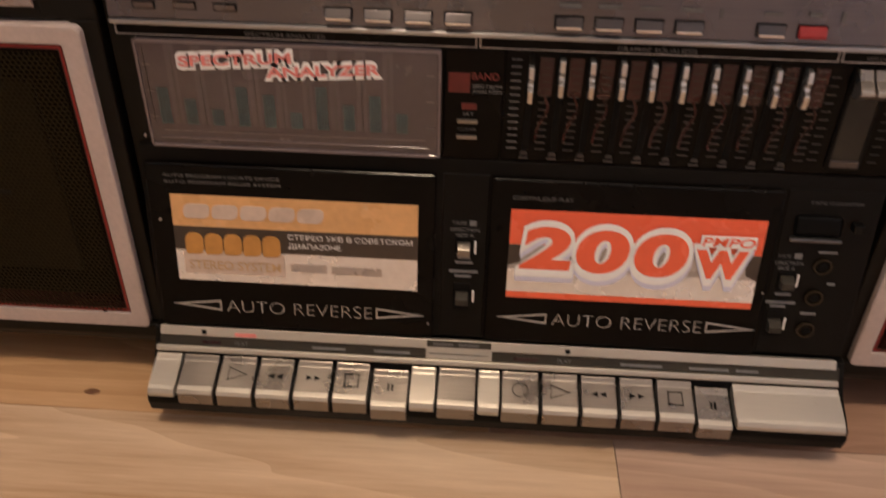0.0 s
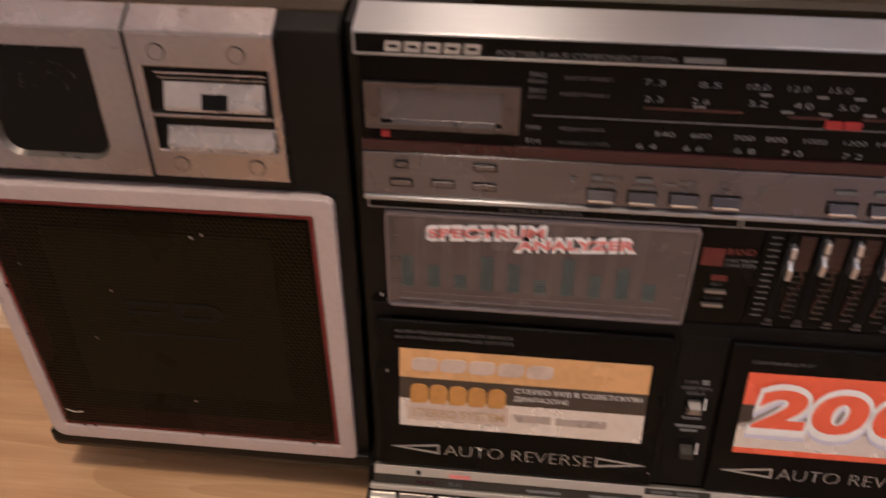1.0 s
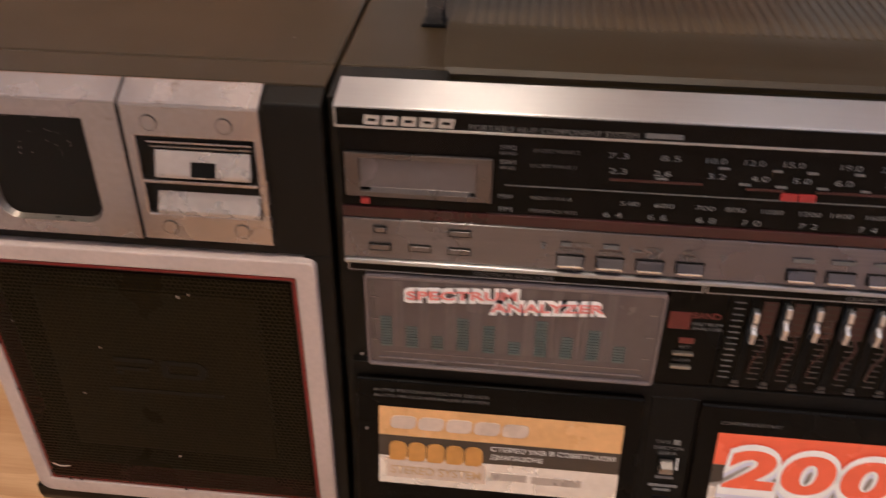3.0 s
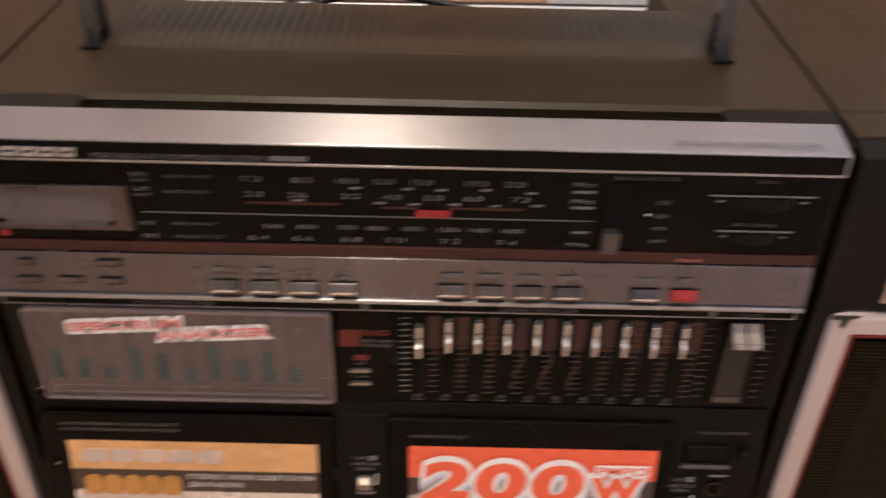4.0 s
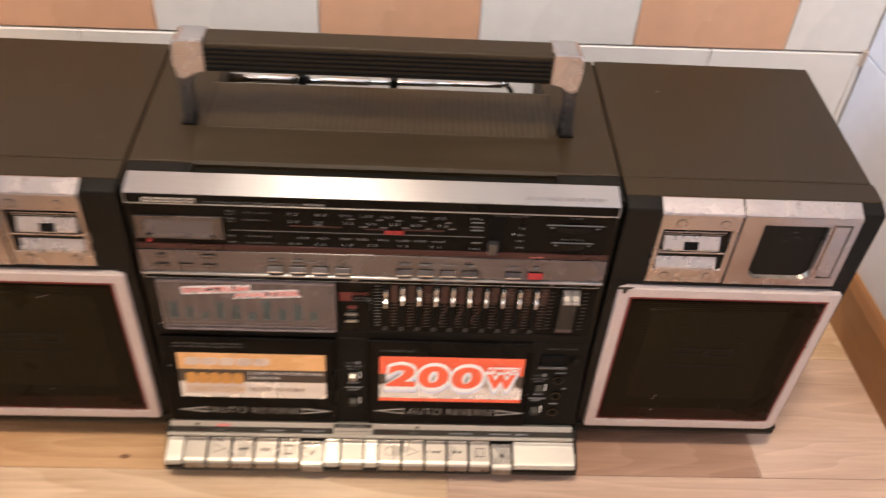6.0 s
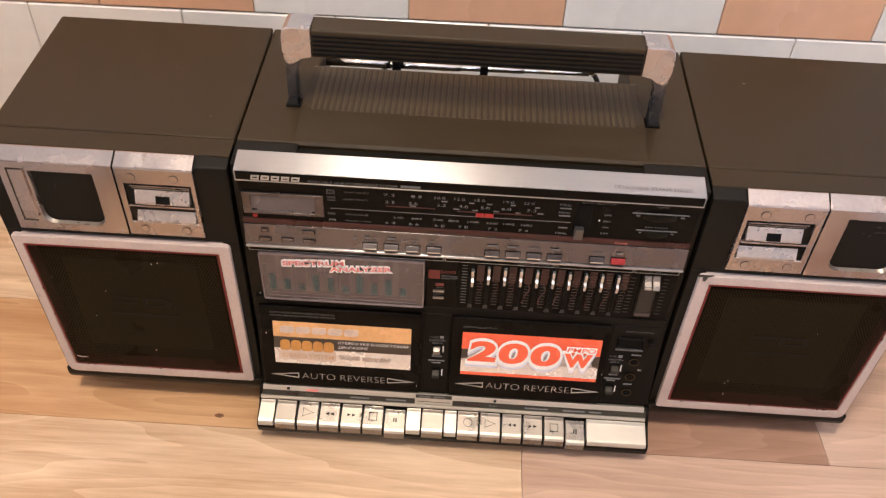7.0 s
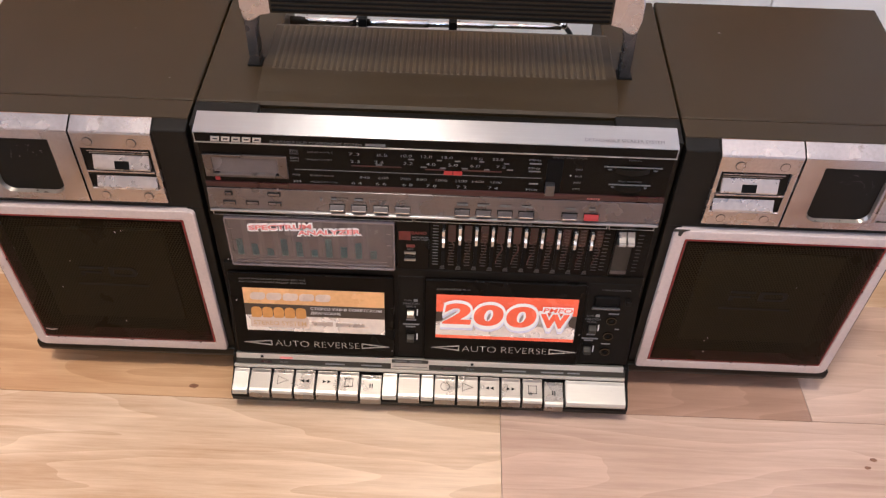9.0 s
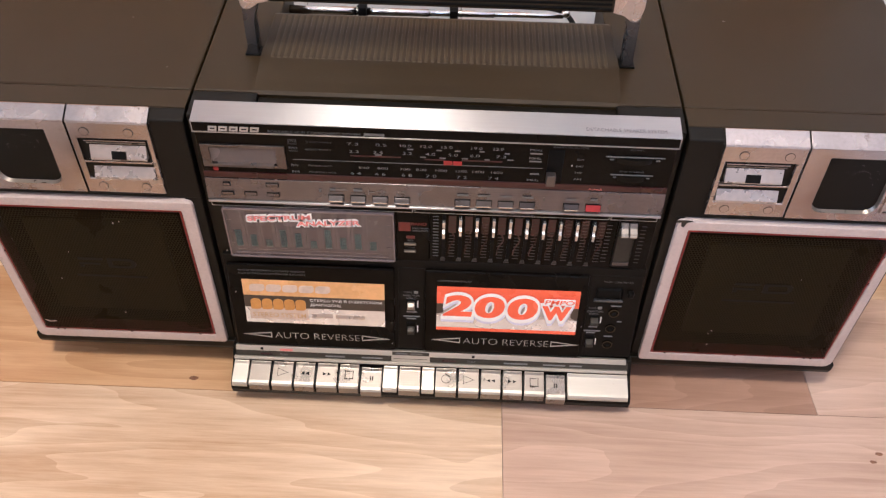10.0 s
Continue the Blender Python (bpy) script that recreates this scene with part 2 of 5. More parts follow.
KNOT = material("dark_knot", (0.20, 0.095, 0.05), 0.45, vary=0.3, stains=300)
GLOWWHITE = bpy.data.materials.new("lamp_diffuser")
GLOWWHITE.use_nodes = True
gb = GLOWWHITE.node_tree.nodes["Principled BSDF"]
gb.inputs["Emission Color"].default_value, gb.inputs["Emission Strength"].default_value = (1, 0.72, 0.45, 1), 12


# ---- mesh helpers ----
def part(name, bm, mat, parent=None, label="", smooth=False):
    """Links a bmesh as one mesh object under a thing or a part."""
    me = bpy.data.meshes.new(name)
    bmesh.ops.recalc_face_normals(bm, faces=bm.faces)
    bm.to_mesh(me)
    bm.free()
    me.materials.append(mat)
    if smooth:
        me.shade_smooth()
    ob = new(name, me)
    ob.parent = parent
    return tagged(ob, label)


def thing(name, label, category, at=(0, 0, 0), group=""):
    ob = new(name)
    ob.location = at
    ob.empty_display_size = 0.02
    return tagged(ob, label, category, group)


def add_box(bm, x0, x1, y0, y1, z0, z1, bevel=0.0, seg=2):
    made = bmesh.ops.create_cube(bm, size=1, matrix=Matrix.LocRotScale(
        ((x0 + x1) / 2, (y0 + y1) / 2, (z0 + z1) / 2), None, (x1 - x0, y1 - y0, z1 - z0)))
    if bevel:
        edges = list({e for v in made["verts"] for e in v.link_edges})
        bmesh.ops.bevel(bm, geom=edges, offset=bevel, segments=seg, affect="EDGES", profile=0.5)


def block(name, x0, x1, y0, y1, z0, z1, mat, parent, bevel=0.0004, seg=2, label=""):
    bm = bmesh.new()
    add_box(bm, x0, x1, y0, y1, z0, z1, bevel, seg)
    return part(name, bm, mat, parent, label)


def add_prism(bm, profile, x0, x1, bevel=0.0, seg=2):
    """A profile of (y, z) drawn along x."""
    a = [bm.verts.new((x0, y, z)) for y, z in profile]
    b = [bm.verts.new((x1, y, z)) for y, z in profile]
    faces = [bm.faces.new(a), bm.faces.new(b[::-1])]
    for i in range(len(a)):
        j = (i + 1) % len(a)
        faces.append(bm.faces.new((a[i], b[i], b[j], a[j])))
    if bevel:
        edges = list({e for f in faces for e in f.edges})
        bmesh.ops.bevel(bm, geom=edges, offset=bevel, segments=seg, affect="EDGES", profile=0.5)


def prism(name, profile, x0, x1, mat, parent, bevel=0.0004, seg=2, label=""):
    bm = bmesh.new()
    add_prism(bm, profile, x0, x1, bevel, seg)
    return part(name, bm, mat, parent, label)


def add_plate(bm, outline, y0, y1, bevel=0.0):
    """An outline of (x, z) with a thickness from y0 to y1."""
    a = [bm.verts.new((x, y0, z)) for x, z in outline]
    b = [bm.verts.new((x, y1, z)) for x, z in outline]
    top = bm.faces.new(a)
    bm.faces.new(b[::-1])
    for i in range(len(a)):
        j = (i + 1) % len(a)
        bm.faces.new((a[i], b[i], b[j], a[j]))
    if bevel:
        bmesh.ops.bevel(bm, geom=list(top.edges), offset=bevel, segments=2, affect="EDGES", profile=0.5)


def plate(name, outline, y0, y1, mat, parent, bevel=0.0, label=""):
    bm = bmesh.new()
    add_plate(bm, outline, y0, y1, bevel)
    return part(name, bm, mat, parent, label)


def rounded(x0, x1, z0, z1, r, steps=5):
    """The outline of a rectangle with round corners; r is one radius or four, from lower left round to upper left."""
    rs = r if isinstance(r, tuple) else (r,) * 4
    out = []
    for (cx, cz, sx, sz, a0), q in zip(((x0, z0, 1, 1, 180), (x1, z0, -1, 1, 270), (x1, z1, -1, -1, 0), (x0, z1, 1, -1, 90)), rs):
        if q < 1e-6:
            out.append((cx, cz))
            continue
        for i in range(steps + 1):
            a = radians(a0 + 90 * i / steps)
            out.append((cx + sx * q + q * math.cos(a), cz + sz * q + q * math.sin(a)))
    return out


def ring(name, outer, inner, y0, y1, mat, parent, bevel=0.0, label="", yin=None):
    """A frame between two outlines of equal count; yin: the front depth at its inner edge."""
    yin = y0 if yin is None else yin
    bm = bmesh.new()
    n = len(outer)
    fo = [bm.verts.new((x, y0, z)) for x, z in outer]
    fi = [bm.verts.new((x, yin, z)) for x, z in inner]
    bo = [bm.verts.new((x, y1, z)) for x, z in outer]
    bi = [bm.verts.new((x, y1, z)) for x, z in inner]
    for i in range(n):
        j = (i + 1) % n
        bm.faces.new((fo[i], fo[j], fi[j], fi[i]))
        bm.faces.new((bo[i], bi[i], bi[j], bo[j]))
        bm.faces.new((fo[i], bo[i], bo[j], fo[j]))
        bm.faces.new((fi[i], fi[j], bi[j], bi[i]))
    if bevel:
        edges = [e for e in bm.edges if all(v in fo for v in e.verts) or all(v in fi for v in e.verts)]
        bmesh.ops.bevel(bm, geom=edges, offset=bevel, segments=2, affect="EDGES", profile=0.5)
    return part(name, bm, mat, parent, label)


def rod(name, points, radius, mat, parent=None, label="", seg=12):
    """A round tube along points; radius may be one value or one for each point."""
    bm = bmesh.new()
    rs = radius if isinstance(radius, (list, tuple)) else [radius] * len(points)
    ps = [Vector(p) for p in points]
    rings = []
    for i, p in enumerate(ps):
        way = (ps[min(i + 1, len(ps) - 1)] - ps[max(i - 1, 0)]).normalized()
        side = way.cross(Vector((0, 0, 1)))
        side = side.normalized() if side.length > 1e-4 else Vector((1, 0, 0))
        up = side.cross(way)
        rings.append([bm.verts.new(p + rs[i] * (math.cos(2 * math.pi * k / seg) * side + math.sin(2 * math.pi * k / seg) * up)) for k in range(seg)])
    for a, b in zip(rings, rings[1:]):
        for k in range(seg):
            bm.faces.new((a[k], a[(k + 1) % seg], b[(k + 1) % seg], b[k]))
    bm.faces.new(rings[0])
    bm.faces.new(rings[-1][::-1])
    return part(name, bm, mat, parent, label, smooth=True)


def lettering(words, x0, x1, z0, h, y, mat, parent, lean=0.0, weight=0.0, dz=0.0, tilt=None, name="lettering", label=None):
    """Words printed on a front: from x0 to x1, base line z0, letters h high. dz: rise of the line to its right end."""
    cu = bpy.data.curves.new("words", "FONT")
    cu.body, cu.size, cu.resolution_u, cu.offset, cu.shear = words, 1.0, 8 if h > 0.008 else 4, weight, lean
    ob = bpy.data.objects.new("words", cu)
    me = bpy.data.meshes.new_from_object(ob)
    bpy.data.objects.remove(ob)
    co = np.empty(len(me.vertices) * 3)
    me.vertices.foreach_get("co", co)
    co = co.reshape(-1, 3)
    lo, hi = co.min(0), co.max(0)
    cap = 0.70
    u = (co[:, 0] - lo[0]) / (hi[0] - lo[0])
    v = co[:, 1] / cap * h
    out = np.stack([x0 + u * (x1 - x0), np.full(len(u), y), z0 + v + u * dz], 1)
    if tilt:
        # onto a slanted face: (y, z) at the foot and the way up it
        (fy, fz), (uy, uz) = tilt
        out[:, 1], out[:, 2] = fy + v * uy, fz + v * uz
    me.vertices.foreach_set("co", out.ravel())
    me.name = name
    me.materials.clear()
    me.materials.append(mat)
    me.update()
    ob = new(name, me)
    ob.parent = parent
    return tagged(ob, label if label is not None else "printed words " + words.lower())


def bars(name, boxes, y, mat, parent, label="", depth=0.0003):
    """Small printed marks of (x0, x1, z0, z1) in one mesh."""
    bm = bmesh.new()
    for x0, x1, z0, z1 in boxes:
        add_box(bm, x0, x1, y, y + depth, z0, z1)
    return tagged(part(name, bm, mat, parent, label), kind="stuff" if len(boxes) > 7 else "")


# ---- the room ----
def structure(name, bm, mat, label, category):
    return tagged(part(name, bm, mat), label, category, kind="structure")


EAST, NORTH, WEST, SOUTH, HIGH = 0.416, 0.2765, -2.4, -2.6, 2.5
bm = bmesh.new()
add_box(bm, WEST - 0.1, EAST + 0.1, SOUTH - 0.1, NORTH + 0.1, -0.12, -0.008)
floor = structure("floor", bm, GROUT, "wood-look laminate plank floor", "floor")
bm = bmesh.new()
add_box(bm, WEST - 0.1, EAST + 0.1, NORTH, NORTH + 0.1, -0.01, HIGH)
wall_north = structure("wall_north", bm, GROUT, "wall of white and peach glazed tiles in rows", "wall")
bm = bmesh.new()
add_box(bm, EAST, EAST + 0.1, SOUTH - 0.1, NORTH - 0.0005, -0.01, HIGH)
wall_east = structure("wall_east", bm, PALEGROUT, "side wall of pale glazed tiles, cool daylight in their colour", "wall")
bm = bmesh.new()
add_box(bm, WEST - 0.1, WEST, SOUTH - 0.1, -1.45, -0.01, HIGH)
add_box(bm, WEST - 0.1, WEST, -0.45, NORTH - 0.0005, -0.01, HIGH)
add_box(bm, WEST - 0.1, WEST, -1.45, -0.45, -0.01, 0.81)
add_box(bm, WEST - 0.1, WEST, -1.45, -0.45, 1.95, HIGH)
structure("wall_west", bm, PLASTER, "plain painted wall with a window opening", "wall")
bm = bmesh.new()
add_box(bm, WEST, EAST, SOUTH - 0.1, SOUTH, -0.01, HIGH)
structure("wall_south", bm, PLASTER, "plain painted wall", "wall")
bm = bmesh.new()
add_box(bm, WEST - 0.1, EAST + 0.1, SOUTH - 0.1, NORTH + 0.1, HIGH, HIGH + 0.1)
structure("ceiling", bm, CEILPAINT, "plain white ceiling", "ceiling")
window = tagged(new("window_1"), "white framed window", "window", kind="structure")
window.matrix_world = pose(WEST - 0.05, -0.95, 0.81, 0, 0, 90)
ring("window_frame", [(-0.5, 0), (0.5, 0), (0.5, 1.14), (-0.5, 1.14)], [(-0.44, 0.06), (0.44, 0.06), (0.44, 1.08), (-0.44, 1.08)],
     -0.03, 0.03, ENAMEL, window, 0.003)
lamp = thing("ceiling_lamp", "round white glass ceiling lamp, lit", "lamp", (LAMP.x, LAMP.y, HIGH))
bm = bmesh.new()
bmesh.ops.create_cone(bm, cap_ends=True, segments=32, radius1=0.17, radius2=0.15, depth=0.03, matrix=Matrix.Translation((0, 0, -0.015)))
part("base", bm, ENAMEL, lamp)
bm = bmesh.new()
bmesh.ops.create_uvsphere(bm, u_segments=24, v_segments=12, radius=0.15, matrix=Matrix.LocRotScale((0, 0, -0.03), None, (1, 1, 0.5)))
part("shade", bm, GLOWWHITE, lamp, smooth=True)

# the white appliance beside the stereo
fridge = thing("appliance", "white enamelled appliance standing on the floor by the wall", "appliance")
bm = bmesh.new()
add_box(bm, -0.25, 0.25, -0.40, 0.25, 0.020, 0.36, 0.014, 4)
part("cabinet", bm, ENAMEL, fridge)
for sx in (-0.20, 0.20):
    for sy in (-0.34, 0.19):
        bm = bmesh.new()
        bmesh.ops.create_cone(bm, cap_ends=True, segments=16, radius1=0.018, radius2=0.014, depth=0.024, matrix=Matrix.Translation((sx, sy, 0.012)))
        part("foot", bm, RUBBER, fridge)
fridge.matrix_world = pose(-0.6554, -0.0952, 0, 0, 0, 16)

# ---- detachable loudspeakers ----
def top_z(y):
    """The cases' tops rise gently to the back."""
    return 0.2270 + 0.0918 * y


def perforated(name, s, w, h, pitch, hole):
    """A steel sheet with staggered round holes, fitted to the frame's slanted opening, in one mesh."""
    rise = pitch * 0.866
    nx, nz = int(w / pitch), int(h / rise)
    ang = np.arange(8) * math.pi / 4
    ring8 = np.stack([np.cos(ang), np.sin(ang)], 1) * hole
    edge = np.array([(1, 0), (1, 1), (0, 1), (-1, 1), (-1, 0), (-1, -1), (0, -1), (1, -1)]) * (pitch / 2, rise / 2)
    cell = np.concatenate([edge, ring8])
    quads = np.array([(i, (i + 1) % 8, 8 + (i + 1) % 8, 8 + i) for i in range(8)])
    ix, iz = np.meshgrid(np.arange(nx), np.arange(nz))
    cx = (ix - (nx - 1) / 2) * pitch + (iz % 2 - 0.5) * pitch / 2
    cz = (iz - (nz - 1) / 2) * rise
    centre = np.stack([cx.ravel(), cz.ravel()], 1)
    co = (centre[:, None, :] + cell[None]).reshape(-1, 2)
    p, q = np.clip(co[:, 0] / w + 0.5, 0, 1), np.clip(co[:, 1] / h + 0.5, 0, 1)
    u = (0.1598 * (1 - p) + 0.2822 * p) * (1 - q) + (0.1606 * (1 - p) + 0.2854 * p) * q
    v3 = np.stack([s * u, np.zeros(len(co)), 0.0380 + 0.1167 * q], 1)
    faces = (quads[None] + 16 * np.arange(len(centre))[:, None, None]).reshape(-1, 4)
    me = bpy.data.meshes.new(name)
    me.from_pydata(v3.tolist(), [], faces.tolist())
    me.materials.append(GRILLE)
    return me


GRILLE_MESH = {s: perforated("grille", s, 0.1225, 0.1163, 0.0020, 0.00078) for s in (-1, 1)}


def speaker(s, label):
    cx = s * 0.2208
    sp = thing("loudspeaker", label, "loudspeaker", (cx, 0, 0), "detachable loudspeakers")

    def X(*us):
        """World distances from the stereo's middle, made local and put in order."""
        return sorted(s * u - cx for u in us)

    def taper(bm):
        for v in bm.verts:
            u = abs(v.co.x + cx)
            v.co.x -= s * 0.0062 * (1 - v.co.z / 0.235) * max(0, (u - 0.1465) / 0.1485)

    def pts(quad):
        """An outline of (u, z), turned so that it runs the same way round on both sides."""
        o = [(s * u - cx, z) for u, z in quad]
        return o if s > 0 else o[::-1]

    # rear case and front bezel, parted by a thin joint
    bm = bmesh.new()
    prof = [(0.0244, 0.016), (0.148, 0.016), (0.148, top_z(0.148)), (0.0244, top_z(0.0244))]
    add_prism(bm, prof, *X(0.1454, 0.2980), bevel=0.0014)
    taper(bm)
    part("rear_case", bm, SHELL, sp)
    bm = bmesh.new()
    # upper part round the tweeter panel, and a well for the woofer below it
    add_prism(bm, [(0.0, 0.1650), (0.0238, 0.1650), (0.0238, top_z(0.0238)), (0.0085, 0.2272), (0.0, 0.2210)], *X(0.1648, 0.2850), bevel=0.0006)
    prof = [(0.0, 0.1650), (0.0238, 0.1650), (0.0238, top_z(0.0238)), (0.0100, 0.2276), (0.0006, 0.2240), (0.0, 0.2232)]
    add_prism(bm, prof, *X(0.1452, 0.1654), bevel=0.0008)
    add_prism(bm, prof, *X(0.2845, 0.2986), bevel=0.0008)
    add_box(bm, *X(0.1452, 0.2986), 0.0090, 0.0238, 0.0160, 0.1660)
    add_box(bm, *X(0.1452, 0.1560), 0.0, 0.0095, 0.0200, 0.1655, 0.0008)
    add_box(bm, *X(0.2890, 0.2986), 0.0, 0.0095, 0.0200, 0.1655, 0.0008)
    add_prism(bm, [(-0.0030, 0.0235), (-0.0014, 0.0192), (0.003, 0.0168), (0.0238, 0.0150), (0.0238, 0.0300), (-0.0030, 0.0300)], *X(0.1452, 0.2986), bevel=0.0008)
    taper(bm)
    part("front_bezel", bm, BEZEL, sp)
    # bezel top in the paler shell colour: the light on it is painted
    bm = bmesh.new()
    add_prism(bm, [(0.0080, 0.2258), (0.0237, 0.2268), (0.0237, top_z(0.0237) + 0.0001), (0.0084, 0.2277)], *X(0.1453, 0.2984), bevel=0.0003)
    taper(bm)
    part("lit_bezel_top", bm, SHELL, sp)
    bm = bmesh.new()
    add_box(bm, *X(0.149, 0.284), 0.032, 0.145, 0.010, 0.0168, 0.001)
    part("base_plate", bm, RUBBER, sp)
    for u in (0.165, 0.272):
        for y in (0.045, 0.135):
            bm = bmesh.new()
            bmesh.ops.create_cone(bm, cap_ends=True, segments=16, radius1=0.006, radius2=0.007, depth=0.012, matrix=Matrix.Translation((s * u - cx, y, 0.006)))
            part("foot", bm, RUBBER, sp)

    # woofer frame, red line and grille
    def warp(quad, r):
        """A quad of (u, z) with round corners."""
        (a, b), (c, d), (e, f), (g, h) = quad
        out = []
        for p, q in rounded(0, 1, 0, 1, tuple(k / 0.13 for k in r), 4):
            out.append(((a * (1 - p) + c * p) * (1 - q) + (g * (1 - p) + e * p) * q, (b * (1 - p) + d * p) * (1 - q) + (h * (1 - p) + f * p) * q))
        return pts(out)

    outer = warp([(0.1506, 0.0286), (0.2902, 0.0280), (0.2932, 0.1636), (0.1512, 0.1642)], (0.0025, 0.0055, 0.0015, 0.003))
    mid = warp([(0.1580, 0.0362), (0.2838, 0.0358), (0.2872, 0.1566), (0.1588, 0.1570)], (0.0008,) * 4)
    gap = warp([(0.1585, 0.0367), (0.2833, 0.0363), (0.2867, 0.1561), (0.1593, 0.1565)], (0.0008,) * 4)
    inn = warp([(0.1594, 0.0377), (0.2824, 0.0373), (0.2858, 0.1551), (0.1602, 0.1555)], (0.0008,) * 4)
    dim = warp([(0.1600, 0.0383), (0.2818, 0.0379), (0.2852, 0.1545), (0.1608, 0.1549)], (0.0008,) * 4)
    ring("woofer_frame", outer, mid, -0.0035, 0.0090, FRAMEPAINT, sp, 0.0007, "worn off-white painted frame")
    ring("groove", mid, gap, -0.0022, 0.002, BEZEL, sp)
    ring("red_line", gap, inn, -0.0028, 0.002, REDLINE, sp, 0, "thin red line round the grille")
    ring("grille_edge", inn, dim, -0.0026, 0.0066, DARKRED, sp, 0, "dark red inner edge")
    g = new("grille", GRILLE_MESH[s])
    g.location = (-cx, -0.0040, 0)
    g.parent = sp
    tagged(g, "black perforated steel grille", kind="stuff")
    bm = bmesh.new()
    add_box(bm, *X(0.158, 0.287), 0.0065, 0.0085, 0.034, 0.157)
    part("baffle", bm, BAFFLE, sp)
    block("woofer", *X(0.178, 0.2695), 0.0034, 0.0064, 0.0530, 0.1400, WOOFER, sp, 0.001)
    # maker's emblem, as plain shapes
    e0 = s * 0.2185 - cx
    for x0, x1, z0, z1 in ((-0.0190, -0.0025, 0.1108, 0.1130), (-0.0190, -0.0050, 0.1066, 0.1082), (-0.0190, -0.0165, 0.1040, 0.1060), (-0.0235, 0.0245, 0.0950, 0.0968)):
        block("emblem", e0 + x0, e0 + x1, -0.0044, -0.0040, z0, z1, BEZEL, sp, 0, label="dark emblem on the grille")
    ring("emblem", rounded(e0 + 0.0005, e0 + 0.0195, 0.1040, 0.1130, (0.001, 0.004, 0.004, 0.001), 4),
         rounded(e0 + 0.0035, e0 + 0.0165, 0.1062, 0.1108, (0.0008, 0.002, 0.002, 0.0008), 4), -0.0044, -0.0040, BEZEL, sp, label="dark emblem on the grille")

    # silver tweeter panel: catch plate and horn plate
    x0, x1 = X(0.1658, 0.2136)
    r0, r1 = X(0.1686, 0.2098)
    catch = ring("catch_plate", [(x0, 0.1697), (x1, 0.1697), (x1, 0.2222), (x0, 0.2222)], [(r0, 0.1806), (r1, 0.1806), (r1, 0.2106), (r0, 0.2106)],
                 -0.0022, 0.0005, SILVER, sp, 0.0006, "worn silver plate")
    prism("top_lip", [(-0.0022, 0.2214), (-0.0017, 0.2228), (0.0068, 0.2279), (0.0078, 0.2277), (0.0078, 0.2214)], x0, x1, SILVER, catch, 0.0002)
    bm = bmesh.new()
    add_box(bm, r0 - 0.001, r1 + 0.001, 0.0004, 0.0040, 0.1796, 0.2116)
    part("recess", bm, RECESS, catch, "shallow silver recess with its shade in the colour")
    c0, c1 = X(0.1708, 0.2046)
    prism("catch", [(-0.0004, 0.2050), (-0.0034, 0.1972), (-0.0034, 0.1958), (0.0030, 0.1958), (0.0030, 0.2050)], c0, c1, CATCHGREY, catch, 0.0003, label="pale upper catch")
    prism("catch", [(0.0004, 0.1897), (-0.0032, 0.1826), (-0.0032, 0.1810), (0.0030, 0.1810), (0.0030, 0.1897)], *X(0.1692, 0.2062), CATCHGREY, catch, 0.0003, label="pale lower catch")
    block("slit_bar", r0 + 0.0002, r1 - 0.0002, -0.0026, 0.0030, 0.1931, 0.1944, SILVER, catch, 0.0003)
    block("slit_bar", *X(0.1700, 0.2070), -0.0010, 0.0030, 0.2078, 0.2086, SILVER, catch, 0.0002)
    block("slit_bar", *X(0.1704, 0.2060), -0.0006, 0.0030, 0.2060, 0.2066, KEYGREY, catch, 0.0001)
    m0, m1 = X(0.1830, 0.1918)
    prism("slot", [(-0.0018, 0.2016), (-0.0037, 0.1968), (-0.0010, 0.1968), (-0.0010, 0.2016)], m0, m1, RUBBER, catch, 0, label="black square slot")
    for u, z in ((0.2040, 0.2158), (0.1780, 0.2158), (0.2030, 0.1752), (0.1765, 0.1752)):
        bm = bmesh.new()
        bmesh.ops.create_cone(bm, cap_ends=True, segments=20, radius1=0.0024, radius2=0.0026, depth=0.0006,
                              matrix=Matrix.LocRotScale((s * u - cx, -0.0023, z), Euler((radians(90), 0, 0)), None))
        part("plug", bm, SILVER, catch)
        gro = [(s * u - cx + 0.0029 * math.cos(k * math.pi / 8), z + 0.0029 * math.sin(k * math.pi / 8)) for k in range(16)]
        ring("groove", gro, [(s * u - cx + 0.0025 * math.cos(k * math.pi / 8), z + 0.0025 * math.sin(k * math.pi / 8)) for k in range(16)], -0.0025, -0.0020, TICK, catch)
    x0, x1 = X(0.2146, 0.2845)
    h0, h1 = X(0.2274, 0.2668)
    hole = rounded(h0, h1, 0.1750, 0.2162, (0.007, 0.007, 0.0008, 0.0008), 6)
    horn = plate_with_hole("horn_plate", x0, x1, 0.1695, 0.2222, hole, -0.0022, 0.0005, SILVER, sp, "worn silver plate round the tweeter")
    prism("top_lip", [(-0.0022, 0.2214), (-0.0017, 0.2228), (0.0068, 0.2279), (0.0078, 0.2277), (0.0078, 0.2214)], x0, x1, SILVER, horn, 0.0002)
    ring("horn_rim", hole, [(h0 + (x - h0) * 0.965 + 0.0007, 0.1750 + (z - 0.1750) * 0.965 + 0.0011) for x, z in hole], -0.0024, 0.001, KEYGREY, horn, yin=0.0002)
    block("tweeter_mesh", h0 - 0.001, h1 + 0.001, 0.0001, 0.0006, 0.1742, 0.2172, FOAM, horn, 0, label="black tweeter mesh")
    # pale dust along the mesh's top edge and in the rings of its weave
    random.seed(31 + s)
    xm = (h0 + h1) / 2
